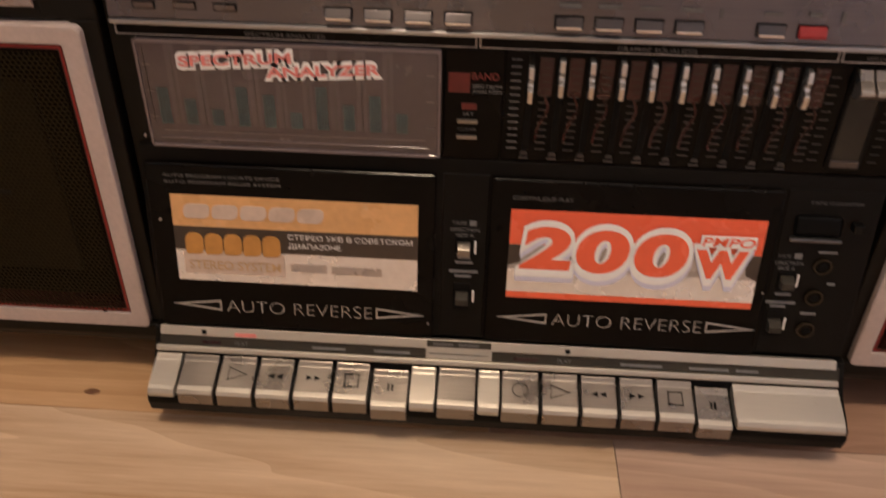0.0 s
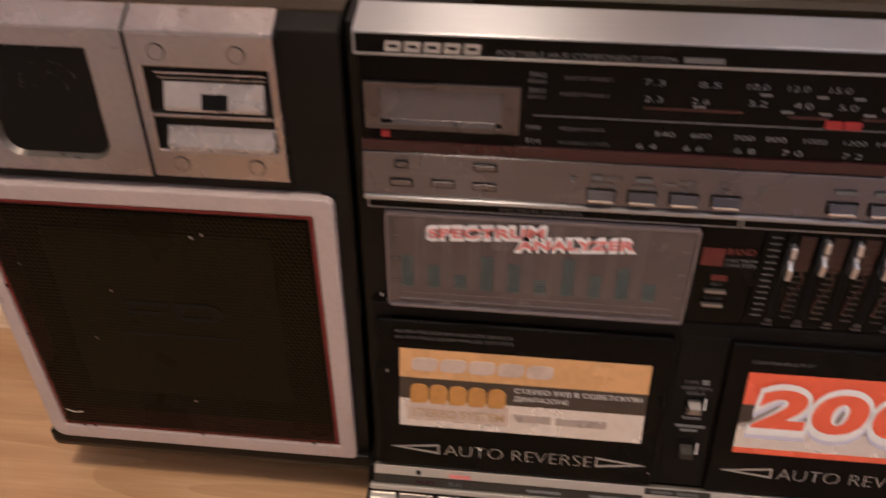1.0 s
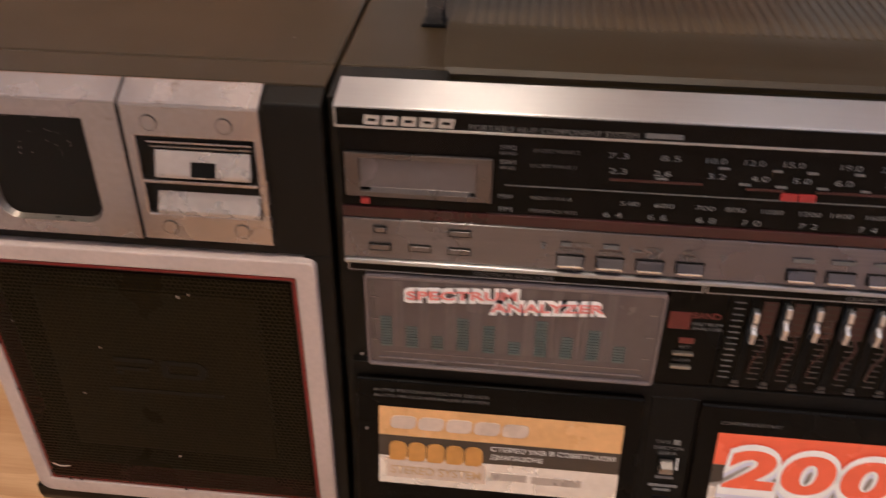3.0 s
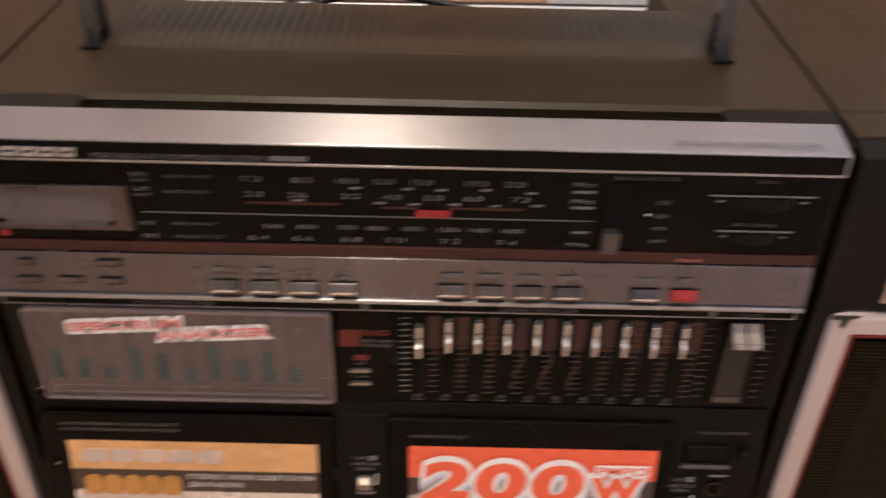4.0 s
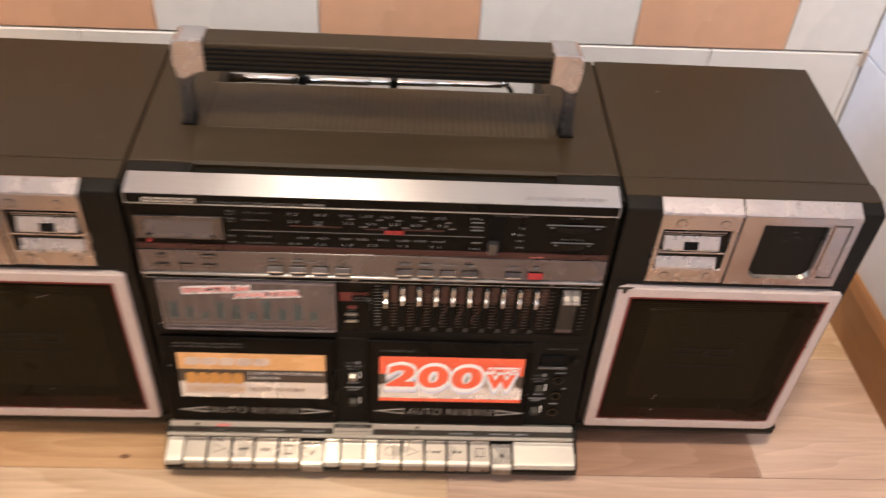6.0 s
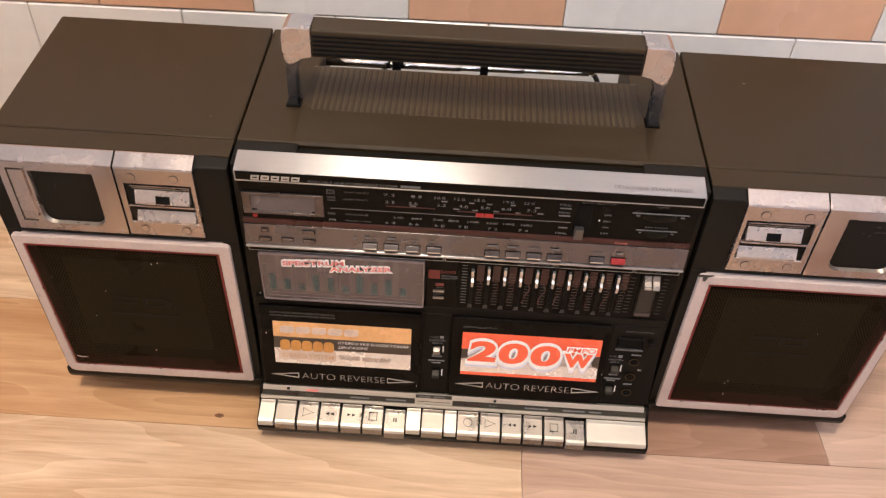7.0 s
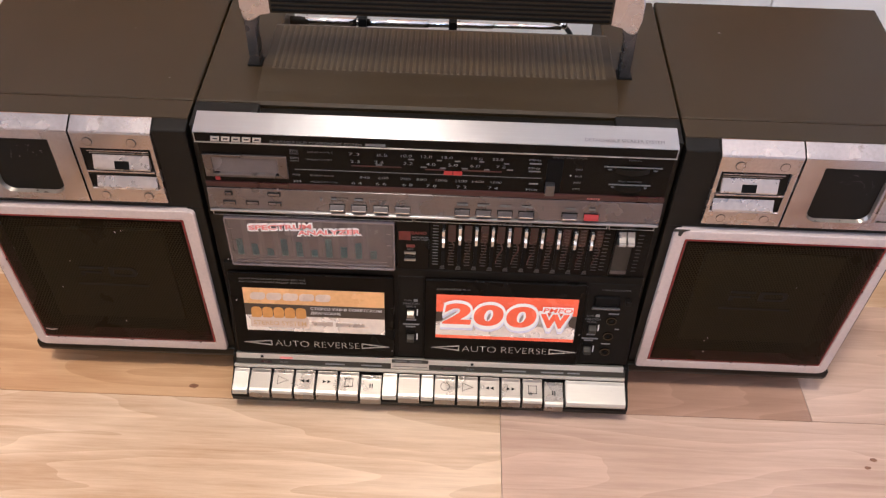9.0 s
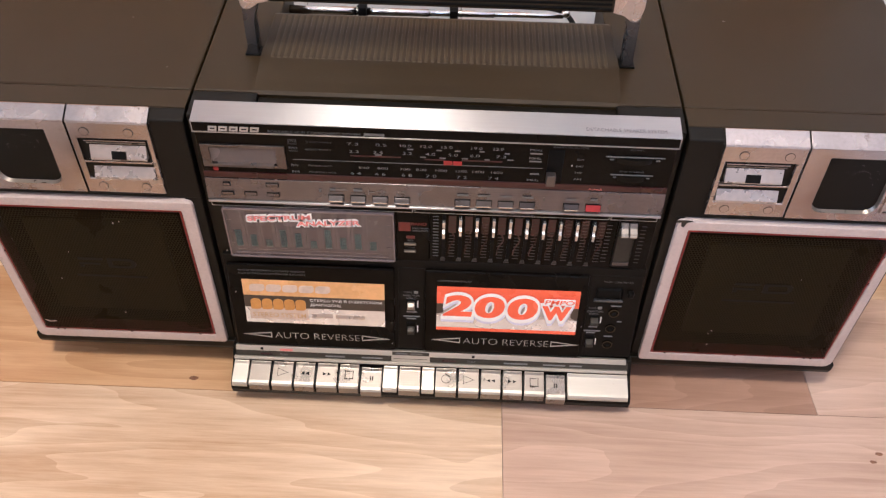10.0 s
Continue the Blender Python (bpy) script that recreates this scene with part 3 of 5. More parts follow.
    specks = [(random.uniform(h0 + 0.003, h1 - 0.003), 0.2150 + random.uniform(-0.0006, 0.0004)) for _ in range(16)]
    for _ in range(26):
        turn, wide = random.uniform(-0.6, 3.4), random.choice((0.0055, 0.0100, 0.0104))
        specks.append((xm + 0.003 + wide * math.cos(turn), 0.2010 + wide * 0.9 * math.sin(turn)))
    bars("dust", [(q, q + 0.00012 + 0.0004 * random.random() ** 3, r, r + 0.00016) for q, r in specks], -0.0001, STICKGREY, horn, "fine pale dust")
    f0, f1 = X(0.2700, 0.2800)
    ring("side_groove", [(f0, 0.1765), (f1, 0.1765), (f1, 0.2172), (f0, 0.2172)],
         [(f0 + 0.0007, 0.1772), (f1 - 0.0007, 0.1772), (f1 - 0.0007, 0.2165), (f0 + 0.0007, 0.2165)], -0.0026, -0.002, LABELGREY, horn)
    block("side_fin", *X(0.2692, 0.2702), -0.0036, -0.002, 0.1765, 0.2172, SILVER, horn, 0.0002)
    return sp


def plate_with_hole(name, x0, x1, z0, z1, hole, y0, y1, mat, parent, label=""):
    """A flat plate with one opening: outline and opening joined by filling."""
    bm = bmesh.new()
    loops = []
    for y in (y0, y1):
        a = [bm.verts.new((x, y, z)) for x, z in ((x0, z0), (x1, z0), (x1, z1), (x0, z1))]
        b = [bm.verts.new((x, y, z)) for x, z in hole]
        ed = [bm.edges.new((a[i], a[(i + 1) % 4])) for i in range(4)] + [bm.edges.new((b[i], b[(i + 1) % len(b)])) for i in range(len(b))]
        bmesh.ops.triangle_fill(bm, edges=ed, use_beauty=True)
        loops.append((a, b))
    for k in (0, 1):
        p, q = loops[0][k], loops[1][k]
        for i in range(len(p)):
            j = (i + 1) % len(p)
            bm.faces.new((p[i], p[j], q[j], q[i]))
    return part(name, bm, mat, parent, label)


speaker(-1, "black detachable loudspeaker with pale frame and silver tweeter panel")
speaker(1, "black detachable loudspeaker with scuffed pale frame and silver tweeter panel")


def fleck(x, y, z, r, mat, parent, name="paint_fleck"):
    bm = bmesh.new()
    bmesh.ops.create_icosphere(bm, subdivisions=1, radius=r)
    for v in bm.verts:
        v.co = Vector((v.co.x * 1.4 + x, v.co.y + y, v.co.z * 0.35 + z))
    return part(name, bm, mat, parent, "small pale fleck")


for ob in [o for o in scene.collection.objects if o.name.startswith("loudspeaker")]:
    if ob.location.x > 0:
        fleck(0.184 - ob.location.x, 0.113, top_z(0.113), 0.0009, DIMWHITE, ob)
        bm = bmesh.new()
        add_plate(bm, [(0.1500 - 0.2208, 0.1635), (0.1500 - 0.2208, 0.1652), (0.1600 - 0.2208, 0.1652), (0.1565 - 0.2208, 0.1638), (0.1552 - 0.2208, 0.1600), (0.1535 - 0.2208, 0.1605), (0.1530 - 0.2208, 0.1640)], -0.00375, -0.0030)
        part("scuff", bm, LABELGREY, ob, "dark scuffed corner of the frame")
    else:
        fleck(-0.20 - ob.location.x, 0.095, top_z(0.095), 0.0005, DIMWHITE, ob)
        fleck(-0.165 - ob.location.x, 0.045, top_z(0.045), 0.0005, DIMWHITE, ob)


def dust(x, y, z, r, mat, parent, lean=0.0):
    """A fleck stuck to a front."""
    bm = bmesh.new()
    bmesh.ops.create_icosphere(bm, subdivisions=1, radius=r)
    for v in bm.verts:
        v.co = Vector((v.co.x * 0.8 + x + v.co.z * lean, v.co.y * 0.3 + y, v.co.z * 1.5 + z))
    return part("dust_fleck", bm, mat, parent, "small pale fleck")


for ob in [o for o in scene.collection.objects if o.name.startswith("loudspeaker")]:
    at = ob.location.x
    spots = (((-0.2419, 0.1173), (-0.2543, 0.0917), (-0.2186, 0.0585), (-0.2760, 0.1277), (-0.2007, 0.1467), (-0.2050, 0.1452)) if at < 0
             else ((0.1937, 0.0610), (0.1954, 0.0640), (0.1957, 0.0490), (0.2410, 0.1180)))
    for k, (x, z) in enumerate(spots):
        dust(x - at, -0.0041, z, 0.00038 + 0.0001 * (k % 3), STICKGREY if k % 2 else PALEGOLD, ob, -0.5 if k % 2 else 0.2)
    if at < 0:
        rod("scratch", [(-0.2800 - at, -0.0041, 0.0470), (-0.2765 - at, -0.0042, 0.0455), (-0.2722 - at, -0.0042, 0.0462)], 0.00025, PALEGOLD, ob, "pale scratch", 6)
    # chipped paint along the frame's edges
    random.seed(11)
    for k in range(9):
        u, z, w = ((random.uniform(0.158, 0.278), 0.0366, 1) if k % 2 else (0.2828 + 0.0052 * (0.0038 + 0.0125 * k) / 0.1293 - 0.0005, 0.04 + 0.0125 * k, 0))
        u = u if at > 0 else -u
        block("chip", u - at - 0.0004 - 0.0012 * w * random.random(), u - at + 0.0004, -0.00362, -0.0030, z - 0.0004, z + 0.0004 + 0.0012 * (1 - w) * random.random(), BEZEL, ob, 0.0002, 1)

# ---- stereo main unit ----
box = thing("boombox", "black twin-cassette portable stereo with silver trim standing on the floor", "boombox")

# rear case with side towers and a well behind the vent block, where the handle folds away
bm = bmesh.new()
add_box(bm, -0.1443, 0.1443, 0.0244, 0.147, 0.013, 0.204, 0.0012)
for s in (-1, 1):
    a, b = sorted((s * 0.1056, s * 0.1443))
    add_prism(bm, [(0.0244, 0.200), (0.147, 0.200), (0.147, top_z(0.147)), (0.0244, top_z(0.0244))], a, b, 0.0012)
part("rear_case", bm, SHELL, box)
bm = bmesh.new()
add_box(bm, -0.1440, 0.1440, 0.0035, 0.0238, 0.013, 0.2195, 0.0008)
for s in (-1, 1):
    a, b = sorted((s * 0.1056, s * 0.1440))
    add_prism(bm, [(0.0040, 0.215), (0.0238, 0.215), (0.0238, top_z(0.0238)), (0.0040, 0.2258)], a, b, 0.0006)
add_prism(bm, [(0.0152, 0.215), (0.0238, 0.215), (0.0238, 0.2262), (0.0152, 0.2256)], -0.1056, 0.1056, 0.0006)
part("front_bezel", bm, BEZEL, box)
for x in (-0.12, 0.12):
    for y in (0.04, 0.13):
        bm = bmesh.new()
        bmesh.ops.create_cone(bm, cap_ends=True, segments=16, radius1=0.007, radius2=0.008, depth=0.014, matrix=Matrix.Translation((x, y, 0.0071)))
        part("foot", bm, RUBBER, box)
vent = prism("vent_block", [(0.0244, 0.200), (0.0244, 0.2284), (0.0252, 0.2292), (0.0270, 0.2296), (0.0340, 0.2312), (0.0480, 0.2356), (0.0530, 0.2368), (0.0990, 0.2402), (0.1020, 0.2385), (0.1020, 0.200)],
             -0.1085, 0.1085, SHELL, box, 0.0018, 4, "raised vent block")
RIB = bmesh.new()
add_prism(RIB, [(0.0505, 0.2358), (0.0975, 0.2396), (0.0970, 0.24045), (0.0520, 0.2369)], -0.0011, 0.0011, 0.0004, 2)
rib_mesh = bpy.data.meshes.new("vent_rib")
bmesh.ops.recalc_face_normals(RIB, faces=RIB.faces)
RIB.to_mesh(rib_mesh)
RIB.free()
rib_mesh.materials.append(RIDGE)
for i in range(53):
    r = new("vent_rib", rib_mesh)
    r.location.x = -0.1014 + 0.0039 * i
    r.parent = vent

# top trim bar with the black name band
bar = prism("top_trim", [(-0.0006, 0.2247), (0.0145, 0.2290), (0.0150, 0.2280), (0.0150, 0.2174), (-0.0002, 0.2174)], -0.1412, 0.1412, CHROME, box, 0.0004, 2, "brushed silver trim bar")
block("name_band", -0.1402, 0.1402, -0.0009, 0.001, 0.2182, 0.2241, GLOSS, bar, 0.0001)
block("trim_line", -0.1410, 0.1410, -0.0012, 0.001, 0.2174, 0.2182, CHROME, bar, 0.0001)
for k in range(5):
    x = -0.1312 + 0.0061 * k
    ring("maker_mark", [(x, 0.2188), (x + 0.0050, 0.2188), (x + 0.0056, 0.2221), (x + 0.0006, 0.2221)],
         [(x + 0.0012, 0.2199), (x + 0.0040, 0.2199), (x + 0.0044, 0.2210), (x + 0.0016, 0.2210)], -0.0012, 0.0, WORN, bar, label="silver maker's mark as a plain shape")
for sx in (-1, 1):
    block("band_end", *sorted((sx * 0.1402, sx * 0.1408)), -0.0011, 0.001, 0.2180, 0.2242, CHROME, bar, 0.0001)
lettering("PORTABLE HI-FI COMPONENT SYSTEM", -0.0964, -0.0430, 0.2187, 0.0019, -0.00105, DIMWHITE, bar)
bars("model_mark", [(-0.0408, -0.0290, 0.2190, 0.2207)], -0.0011, DIMWHITE, bar, "model mark as a plain bar")
lettering("DETACHABLE SPEAKER SYSTEM", 0.0865, 0.1325, 0, 0.0024, 0, BRUSHPRINT, bar, tilt=((0.0022, 0.2260), (0.962, 0.274)))

# tuner dial
dial = block("dial_panel", -0.1402, 0.1402, 0.0010, 0.0040, 0.1872, 0.2172, GLOSS, box, 0.0003, label="black glossy tuner dial")
ring("display_window", [(-0.1385, 0.1916), (-0.0885, 0.1916), (-0.0885, 0.2080), (-0.1385, 0.2080)],
     [(-0.1335, 0.1936), (-0.0940, 0.1936), (-0.0940, 0.2062), (-0.1335, 0.2062)], -0.0004, 0.0015, DISPLAYFRAME, dial, 0.0002, "grey display frame")
block("display_glass", -0.1335, -0.0940, 0.0006, 0.0016, 0.1948, 0.2062, LCD, dial, 0)
prism("display_ledge", [(-0.0003, 0.1936), (0.0006, 0.1950), (0.0010, 0.1950), (0.0010, 0.1936)], -0.1300, -0.0960, DISPLAYFRAME, dial, 0.0001)
block("indicator", -0.1336, -0.1306, 0.0002, 0.0015, 0.1882, 0.1908, RED, dial, 0.0003, label="small red indicator")
Y = 0.0008


def dial_words(words, x, z, w, h, mat=DIALWHITE, weight=-0.008):
    """Words printed on the dial, centred at x and z, w wide."""
    lettering(words, x - w / 2, x + w / 2, z - h / 2, h, Y, mat, dial, weight=weight)


for words, x, z, w, h in (("SW2", -0.0836, 0.2124, 0.0050, 0.0017), ("BAND", -0.0836, 0.2103, 0.0052, 0.0013), ("SHORT WAVE 2", -0.0680, 0.2118, 0.0150, 0.0013),
                          ("SW1", -0.0836, 0.2071, 0.0048, 0.0017), ("BAND", -0.0836, 0.2050, 0.0052, 0.0013), ("SHORT WAVE 1", -0.0688, 0.2063, 0.0148, 0.0013),
                          ("MW", -0.0837, 0.1942, 0.0046, 0.0018), ("MEDIUM WAVE", -0.0684, 0.1943, 0.0140, 0.0013),
                          ("FM", -0.0836, 0.1892, 0.0042, 0.0020), ("FREQUENCY MOD.", -0.0672, 0.1893, 0.0165, 0.0013)):
    dial_words(words, x, z, w, h, DIALWHITE if h > 0.0015 else DIMWHITE)
for words, x in (("7.3", -0.0480), ("8.5", -0.0314), ("10.0", -0.0170), ("12.0", -0.0050), ("15.0", 0.0072), ("19.0", 0.0247), ("22.0", 0.0370)):
    dial_words(words, x, 0.2115, 0.0064, 0.0020)
for words, x in (("2.3", -0.0476), ("2.6", -0.0333), ("3.2", -0.0160), ("4.0", -0.0025), ("5.0", 0.0108), ("6.0", 0.0238), ("7.3", 0.0391)):
    dial_words(words, x, 0.2060, 0.0056, 0.0020)
bars("band_mark", [(-0.0352, -0.0314, 0.2036, 0.2044), (-0.0085, -0.0050, 0.2032, 0.2040), (0.0030, 0.0065, 0.2030, 0.2038), (0.0118, 0.0150, 0.2085, 0.2093),
                   (0.0160, 0.0195, 0.2032, 0.2040), (0.0295, 0.0325, 0.2030, 0.2038), (0.0262, 0.0292, 0.2088, 0.2096), (0.0410, 0.0440, 0.2080, 0.2088),
                   (-0.0160, -0.0125, 0.2086, 0.2094), (0.0010, 0.0040, 0.2086, 0.2094), (0.0430, 0.0465, 0.2034, 0.2042)], 0.0007, DIMWHITE, dial, "small band marks as plain bars")
for words, x in (("540", -0.0423), ("600", -0.0310), ("700", -0.0177), ("800", -0.0079), ("1000", 0.0041), ("1200", 0.0162), ("1400", 0.0262), ("1600", 0.0373)):
    dial_words(words, x, 0.1941, 0.0062 if len(words) == 3 else 0.0068, 0.0017, DIALWHITE)
for words, x in (("6 4", -0.0474), ("6 6", -0.0326), ("6 8", -0.0165), ("7 0", -0.0019), ("7 2", 0.0165), ("7 4", 0.0355)):
    dial_words(words, x, 0.1895, 0.0062, 0.0021)
bars("scale_line", [(-0.0843, 0.0640, 0.1983, 0.1986)], 0.0007, DIMWHITE, dial, "thin scale line")
bars("red_scale", [(-0.0500, -0.0200, 0.2024, 0.2032), (-0.0060, 0.0060, 0.2016, 0.2024), (0.0160, 0.0400, 0.2018, 0.2026)], 0.0007, DARKRED, dial, "dark red scale line")
for x in (0.0080, 0.0137):
    block("pointer", x - 0.0026, x + 0.0026, 0.0002, 0.0012, 0.1987, 0.2013, RED, dial, 0.0002, label="red tuning pointer")
for z, w in ((0.2120, "MHz"), (0.2059, "MHz"), (0.1894, "MHz")):
    dial_words(w, 0.0592, z, 0.0070, 0.0017)
bars("unit_mark", [(0.0560, 0.0630, 0.2088, 0.2097), (0.0560, 0.0630, 0.2030, 0.2039), (0.0570, 0.0625, 0.1936, 0.1945)], 0.0007, DIMWHITE, dial)
dial_words("BAND SELECTOR", 0.0793, 0.2147, 0.0205, 0.0014, DIMWHITE)
slot = block("band_selector", 0.0665, 0.0760, 0.0006, 0.0012, 0.1880, 0.2128, RUBBER, box, 0.0004, label="sliding band selector")
block("selector_knob", 0.0668, 0.0722, -0.0036, 0.0008, 0.1882, 0.1962, POSTGREY, slot, 0.0005)
for w, z in (("SW2", 0.2060), ("SW1", 0.2010), ("MW", 0.1962), ("FM", 0.1913)):
    dial_words(w, 0.0857, z, 0.0042, 0.0016)
bars("selector_mark", [(0.0808, 0.0814, 0.2010, 0.2018)], 0.0007, WHITE, dial)
dial_words("TUNING", 0.1173, 0.2145, 0.0078, 0.0013, DIMWHITE)
dial_words("FINE TUNING", 0.1169, 0.1984, 0.0140, 0.0013, DIMWHITE)
for z, hw, name in ((0.2068, 0.0150, "tuning_wheel"), (0.1936, 0.0110, "fine_tuning_wheel")):
    bm = bmesh.new()
    bmesh.ops.create_cone(bm, cap_ends=True, segments=60, radius1=hw * 1.3, radius2=hw * 1.3, depth=0.0040,
                          matrix=Matrix.Translation((0.1172, hw * 1.3 * 0.90, z)))
    w = part(name, bm, BLACK, box, "black ridged wheel in a slot")
    block("wheel_edge", 0.1172 - hw * 1.15, 0.1172 + hw * 1.15, -0.0001, 0.0012, z + 0.0024, z + 0.00265, DIMWHITE, w, 0.0001)
    for sx in (-1, 1):
        block("wheel_mark", *sorted((0.1172 + sx * hw * 0.82, 0.1172 + sx * hw * 0.98)), 0.0002, 0.0012, z + 0.0002, z + 0.0008, DIMWHITE, w, 0)

# dark red line and grey switch strip
block("red_line", -0.1402, 0.1402, 0.0004, 0.0040, 0.1829, 0.1870, DARKRED, box, 0.0003, label="dark red trim line")
strip = prism("switch_strip", [(-0.0002, 0.1827), (-0.0020, 0.1676), (0.004, 0.1676), (0.004, 0.1827)], -0.1402, 0.1402, STRIP, box, 0.0003, 2, "grey metal switch strip")
lettering("POWER", 0.0935, 0.1015, 0.1837, 0.0013, 0.0002, PINKRED, strip)


def strip_y(z):
    return -0.0020 + (z - 0.1682) * 0.0018 / 0.0156


def push(x0, x1, z0, z1, mat, deep=0.0022):
    y = strip_y((z0 + z1) / 2)
    k = prism("push_button", [(y - deep * 0.30, z1), (y - deep, z0 + 0.0012), (y - deep * 0.9, z0), (y + 0.001, z0), (y + 0.001, z1)], x0, x1, mat, box, 0.00025)
    ring("surround", [(x0 - 0.0004, z0 - 0.0003), (x1 + 0.0004, z0 - 0.0003), (x1 + 0.0004, z1 + 0.0004), (x0 - 0.0004, z1 + 0.0004)],
         [(x0, z0), (x1, z0), (x1, z1), (x0, z1)], y - 0.0002, y + 0.001, BLACK, k)
    block("bright_edge", x0 + 0.0003, x1 - 0.0003, y - deep - 0.0002, y - deep + 0.0006, z0 + 0.0002, z0 + 0.0011, STEEL if mat is BUTTON else RED, k, 0.0002)
    return k


for x in (-0.0601, -0.0466, -0.0330, -0.0195, 0.0175, 0.0307, 0.0440, 0.0572, 0.0840):
    push(x - 0.0045, x + 0.0045, 0.1697, 0.1735, BUTTON)
push(0.0930, 0.1020, 0.1697, 0.1735, RED)
for x0, x1, z in ((-0.1305, -0.1235, 0.1713), (-0.1165, -0.1093, 0.1715), (-0.1025, -0.0953, 0.1713), (-0.1025, -0.0953, 0.1782), (-0.1288, -0.1250, 0.1780)):
    y = strip_y(z)
    k = block("flush_button", x0, x1, y - 0.0006, y + 0.001, z, z + 0.0020, STRIP, box, 0.0002)
    ring("surround", [(x0 - 0.0004, z - 0.0004), (x1 + 0.0004, z - 0.0004), (x1 + 0.0004, z + 0.0024), (x0 - 0.0004, z + 0.0024)],
         [(x0, z), (x1, z), (x1, z + 0.0020), (x0, z + 0.0020)], y - 0.0003, y + 0.001, BLACK, k)
for words, x, w, z in (("METAL", -0.0560, 0.0062, 0.1779), ("NORMAL", -0.0598, 0.0085, 0.1756), ("NORMAL", -0.0462, 0.0085, 0.1754), ("METAL", -0.0320, 0.0060, 0.1778),
                       ("OFF", -0.0322, 0.0042, 0.1754), ("HIGH", -0.0195, 0.0055, 0.1778), ("NORMAL", -0.0192, 0.0085, 0.1754)):
    lettering(words, x - w / 2, x + w / 2, z - 0.0007, 0.0014, strip_y(z) - 0.0005, DIMWHITE, strip)
for boxes in ([(-0.0638, -0.0602, 0.1772, 0.1786)], [(-0.0492, -0.0440, 0.1772, 0.1786)], [(-0.0400, -0.0397, 0.1750, 0.1786), (-0.0397, -0.0362, 0.1767, 0.1770)],
              [(-0.0704, -0.0692, 0.1758, 0.1770), (-0.0708, -0.0688, 0.1774, 0.1778)], [(-0.0096, -0.0084, 0.1754, 0.1766), (-0.0100, -0.0080, 0.1770, 0.1774)],
              [(0.0140, 0.0210, 0.1766, 0.1780)], [(0.0268, 0.0348, 0.1766, 0.1780)], [(0.0405, 0.0475, 0.1766, 0.1780)], [(0.0536, 0.0608, 0.1766, 0.1780)],
              [(0.0665, 0.0677, 0.1750, 0.1780)], [(0.0810, 0.0870, 0.1764, 0.1776)], [(0.1060, 0.1072, 0.1750, 0.1785)], [(0.0955, 0.0995, 0.1766, 0.1780)]):
    bars("switch_caption", boxes, strip_y(0.1770) - 0.0006, DIMWHITE, strip, "pale caption as plain bars")

# silver rule and caption strip
rule = block("silver_rule", -0.1400, 0.1400, -0.0032, 0.0035, 0.1656, 0.1673, CHROME, box, 0.0005, label="thin silver rule")
cap = block("caption_strip", -0.1398, 0.1398, -0.0010, 0.0035, 0.1608, 0.1654, GLOSS, box, 0.0002)
for a, b in ((-0.1390, -0.0130), (-0.0120, 0.1090), (0.1100, 0.1385)):
    ring("outline", [(a, 0.1614), (b, 0.1614), (b, 0.1653), (a, 0.1653)], [(a + 0.0004, 0.1617), (b - 0.0004, 0.1617), (b - 0.0004, 0.1650), (a + 0.0004, 0.1650)],
         -0.0012, -0.0009, WORN, cap)
lettering("SPECTRUM ANALYZER", -0.0935, -0.0650, 0.1622, 0.0017, -0.0012, DIMWHITE, cap)
lettering("GRAPHIC EQUALIZER", 0.0350, 0.0620, 0.1622, 0.0017, -0.0012, DIMWHITE, cap)
lettering("VOLUME", 0.1180, 0.1270, 0.1622, 0.0016, -0.0012, DIMWHITE, cap)

# spectrum analyzer window
ana = block("analyzer_window", -0.1330, -0.0250, -0.0028, 0.0035, 0.1193, 0.1602, WINDOWGREY, box, 0.0012, 3, "smoky plastic spectrum analyzer window")
ring("clear_edge", rounded(-0.1332, -0.0248, 0.1191, 0.1604, 0.0008, 2), rounded(-0.1322, -0.0258, 0.1201, 0.1594, 0.0008, 2), -0.0031, 0.0, CLEAR, ana)
block("clear_lip", -0.1325, -0.0255, -0.0040, -0.0020, 0.1191, 0.1203, CLEAR, ana, 0.0004)
block("clear_lip", -0.1290, -0.0290, -0.0034, -0.0020, 0.1226, 0.1231, CLEAR, ana, 0.0002)
bars("window_line", [(-0.1275, -0.0300, 0.1256, 0.1260)], -0.0030, CLEAR, ana)
heights = (14.5, 10.5, 7, 16, 13, 7.5, 17.5, 10.5, 14.5, 8)
for i, hgt in enumerate(heights):
    x = -0.1256 + 0.00965 * i
    rows = int(hgt / 1.3)
    bars("level_bar", [(x - 0.0021 + c * 0.00108, x - 0.0021 + c * 0.00108 + 0.00085, 0.1285 + 0.0013 * r, 0.1285 + 0.0013 * r + 0.00095) for r in range(rows) for c in range(4)],
         -0.0030, TEAL, ana, "teal level bar")
    if i < 9:
        bars("column_band", [(x + 0.0030, x + 0.0066, 0.1285, 0.1590)], -0.0029, WINDOWBAND, ana, "paler band between level bars")
    bars("column_line", [(x - 0.0048, x - 0.0045, 0.1285, 0.1575)], -0.0030, TICK, ana)
for x0 in (-0.1312, -0.0300):
    for k in range(3):
        z = 0.1310 + 0.01 * k
        bars("level_scale", [(x0, x0 + 0.0027, z, z + 0.0004)], -0.0030, CLEAR, ana)
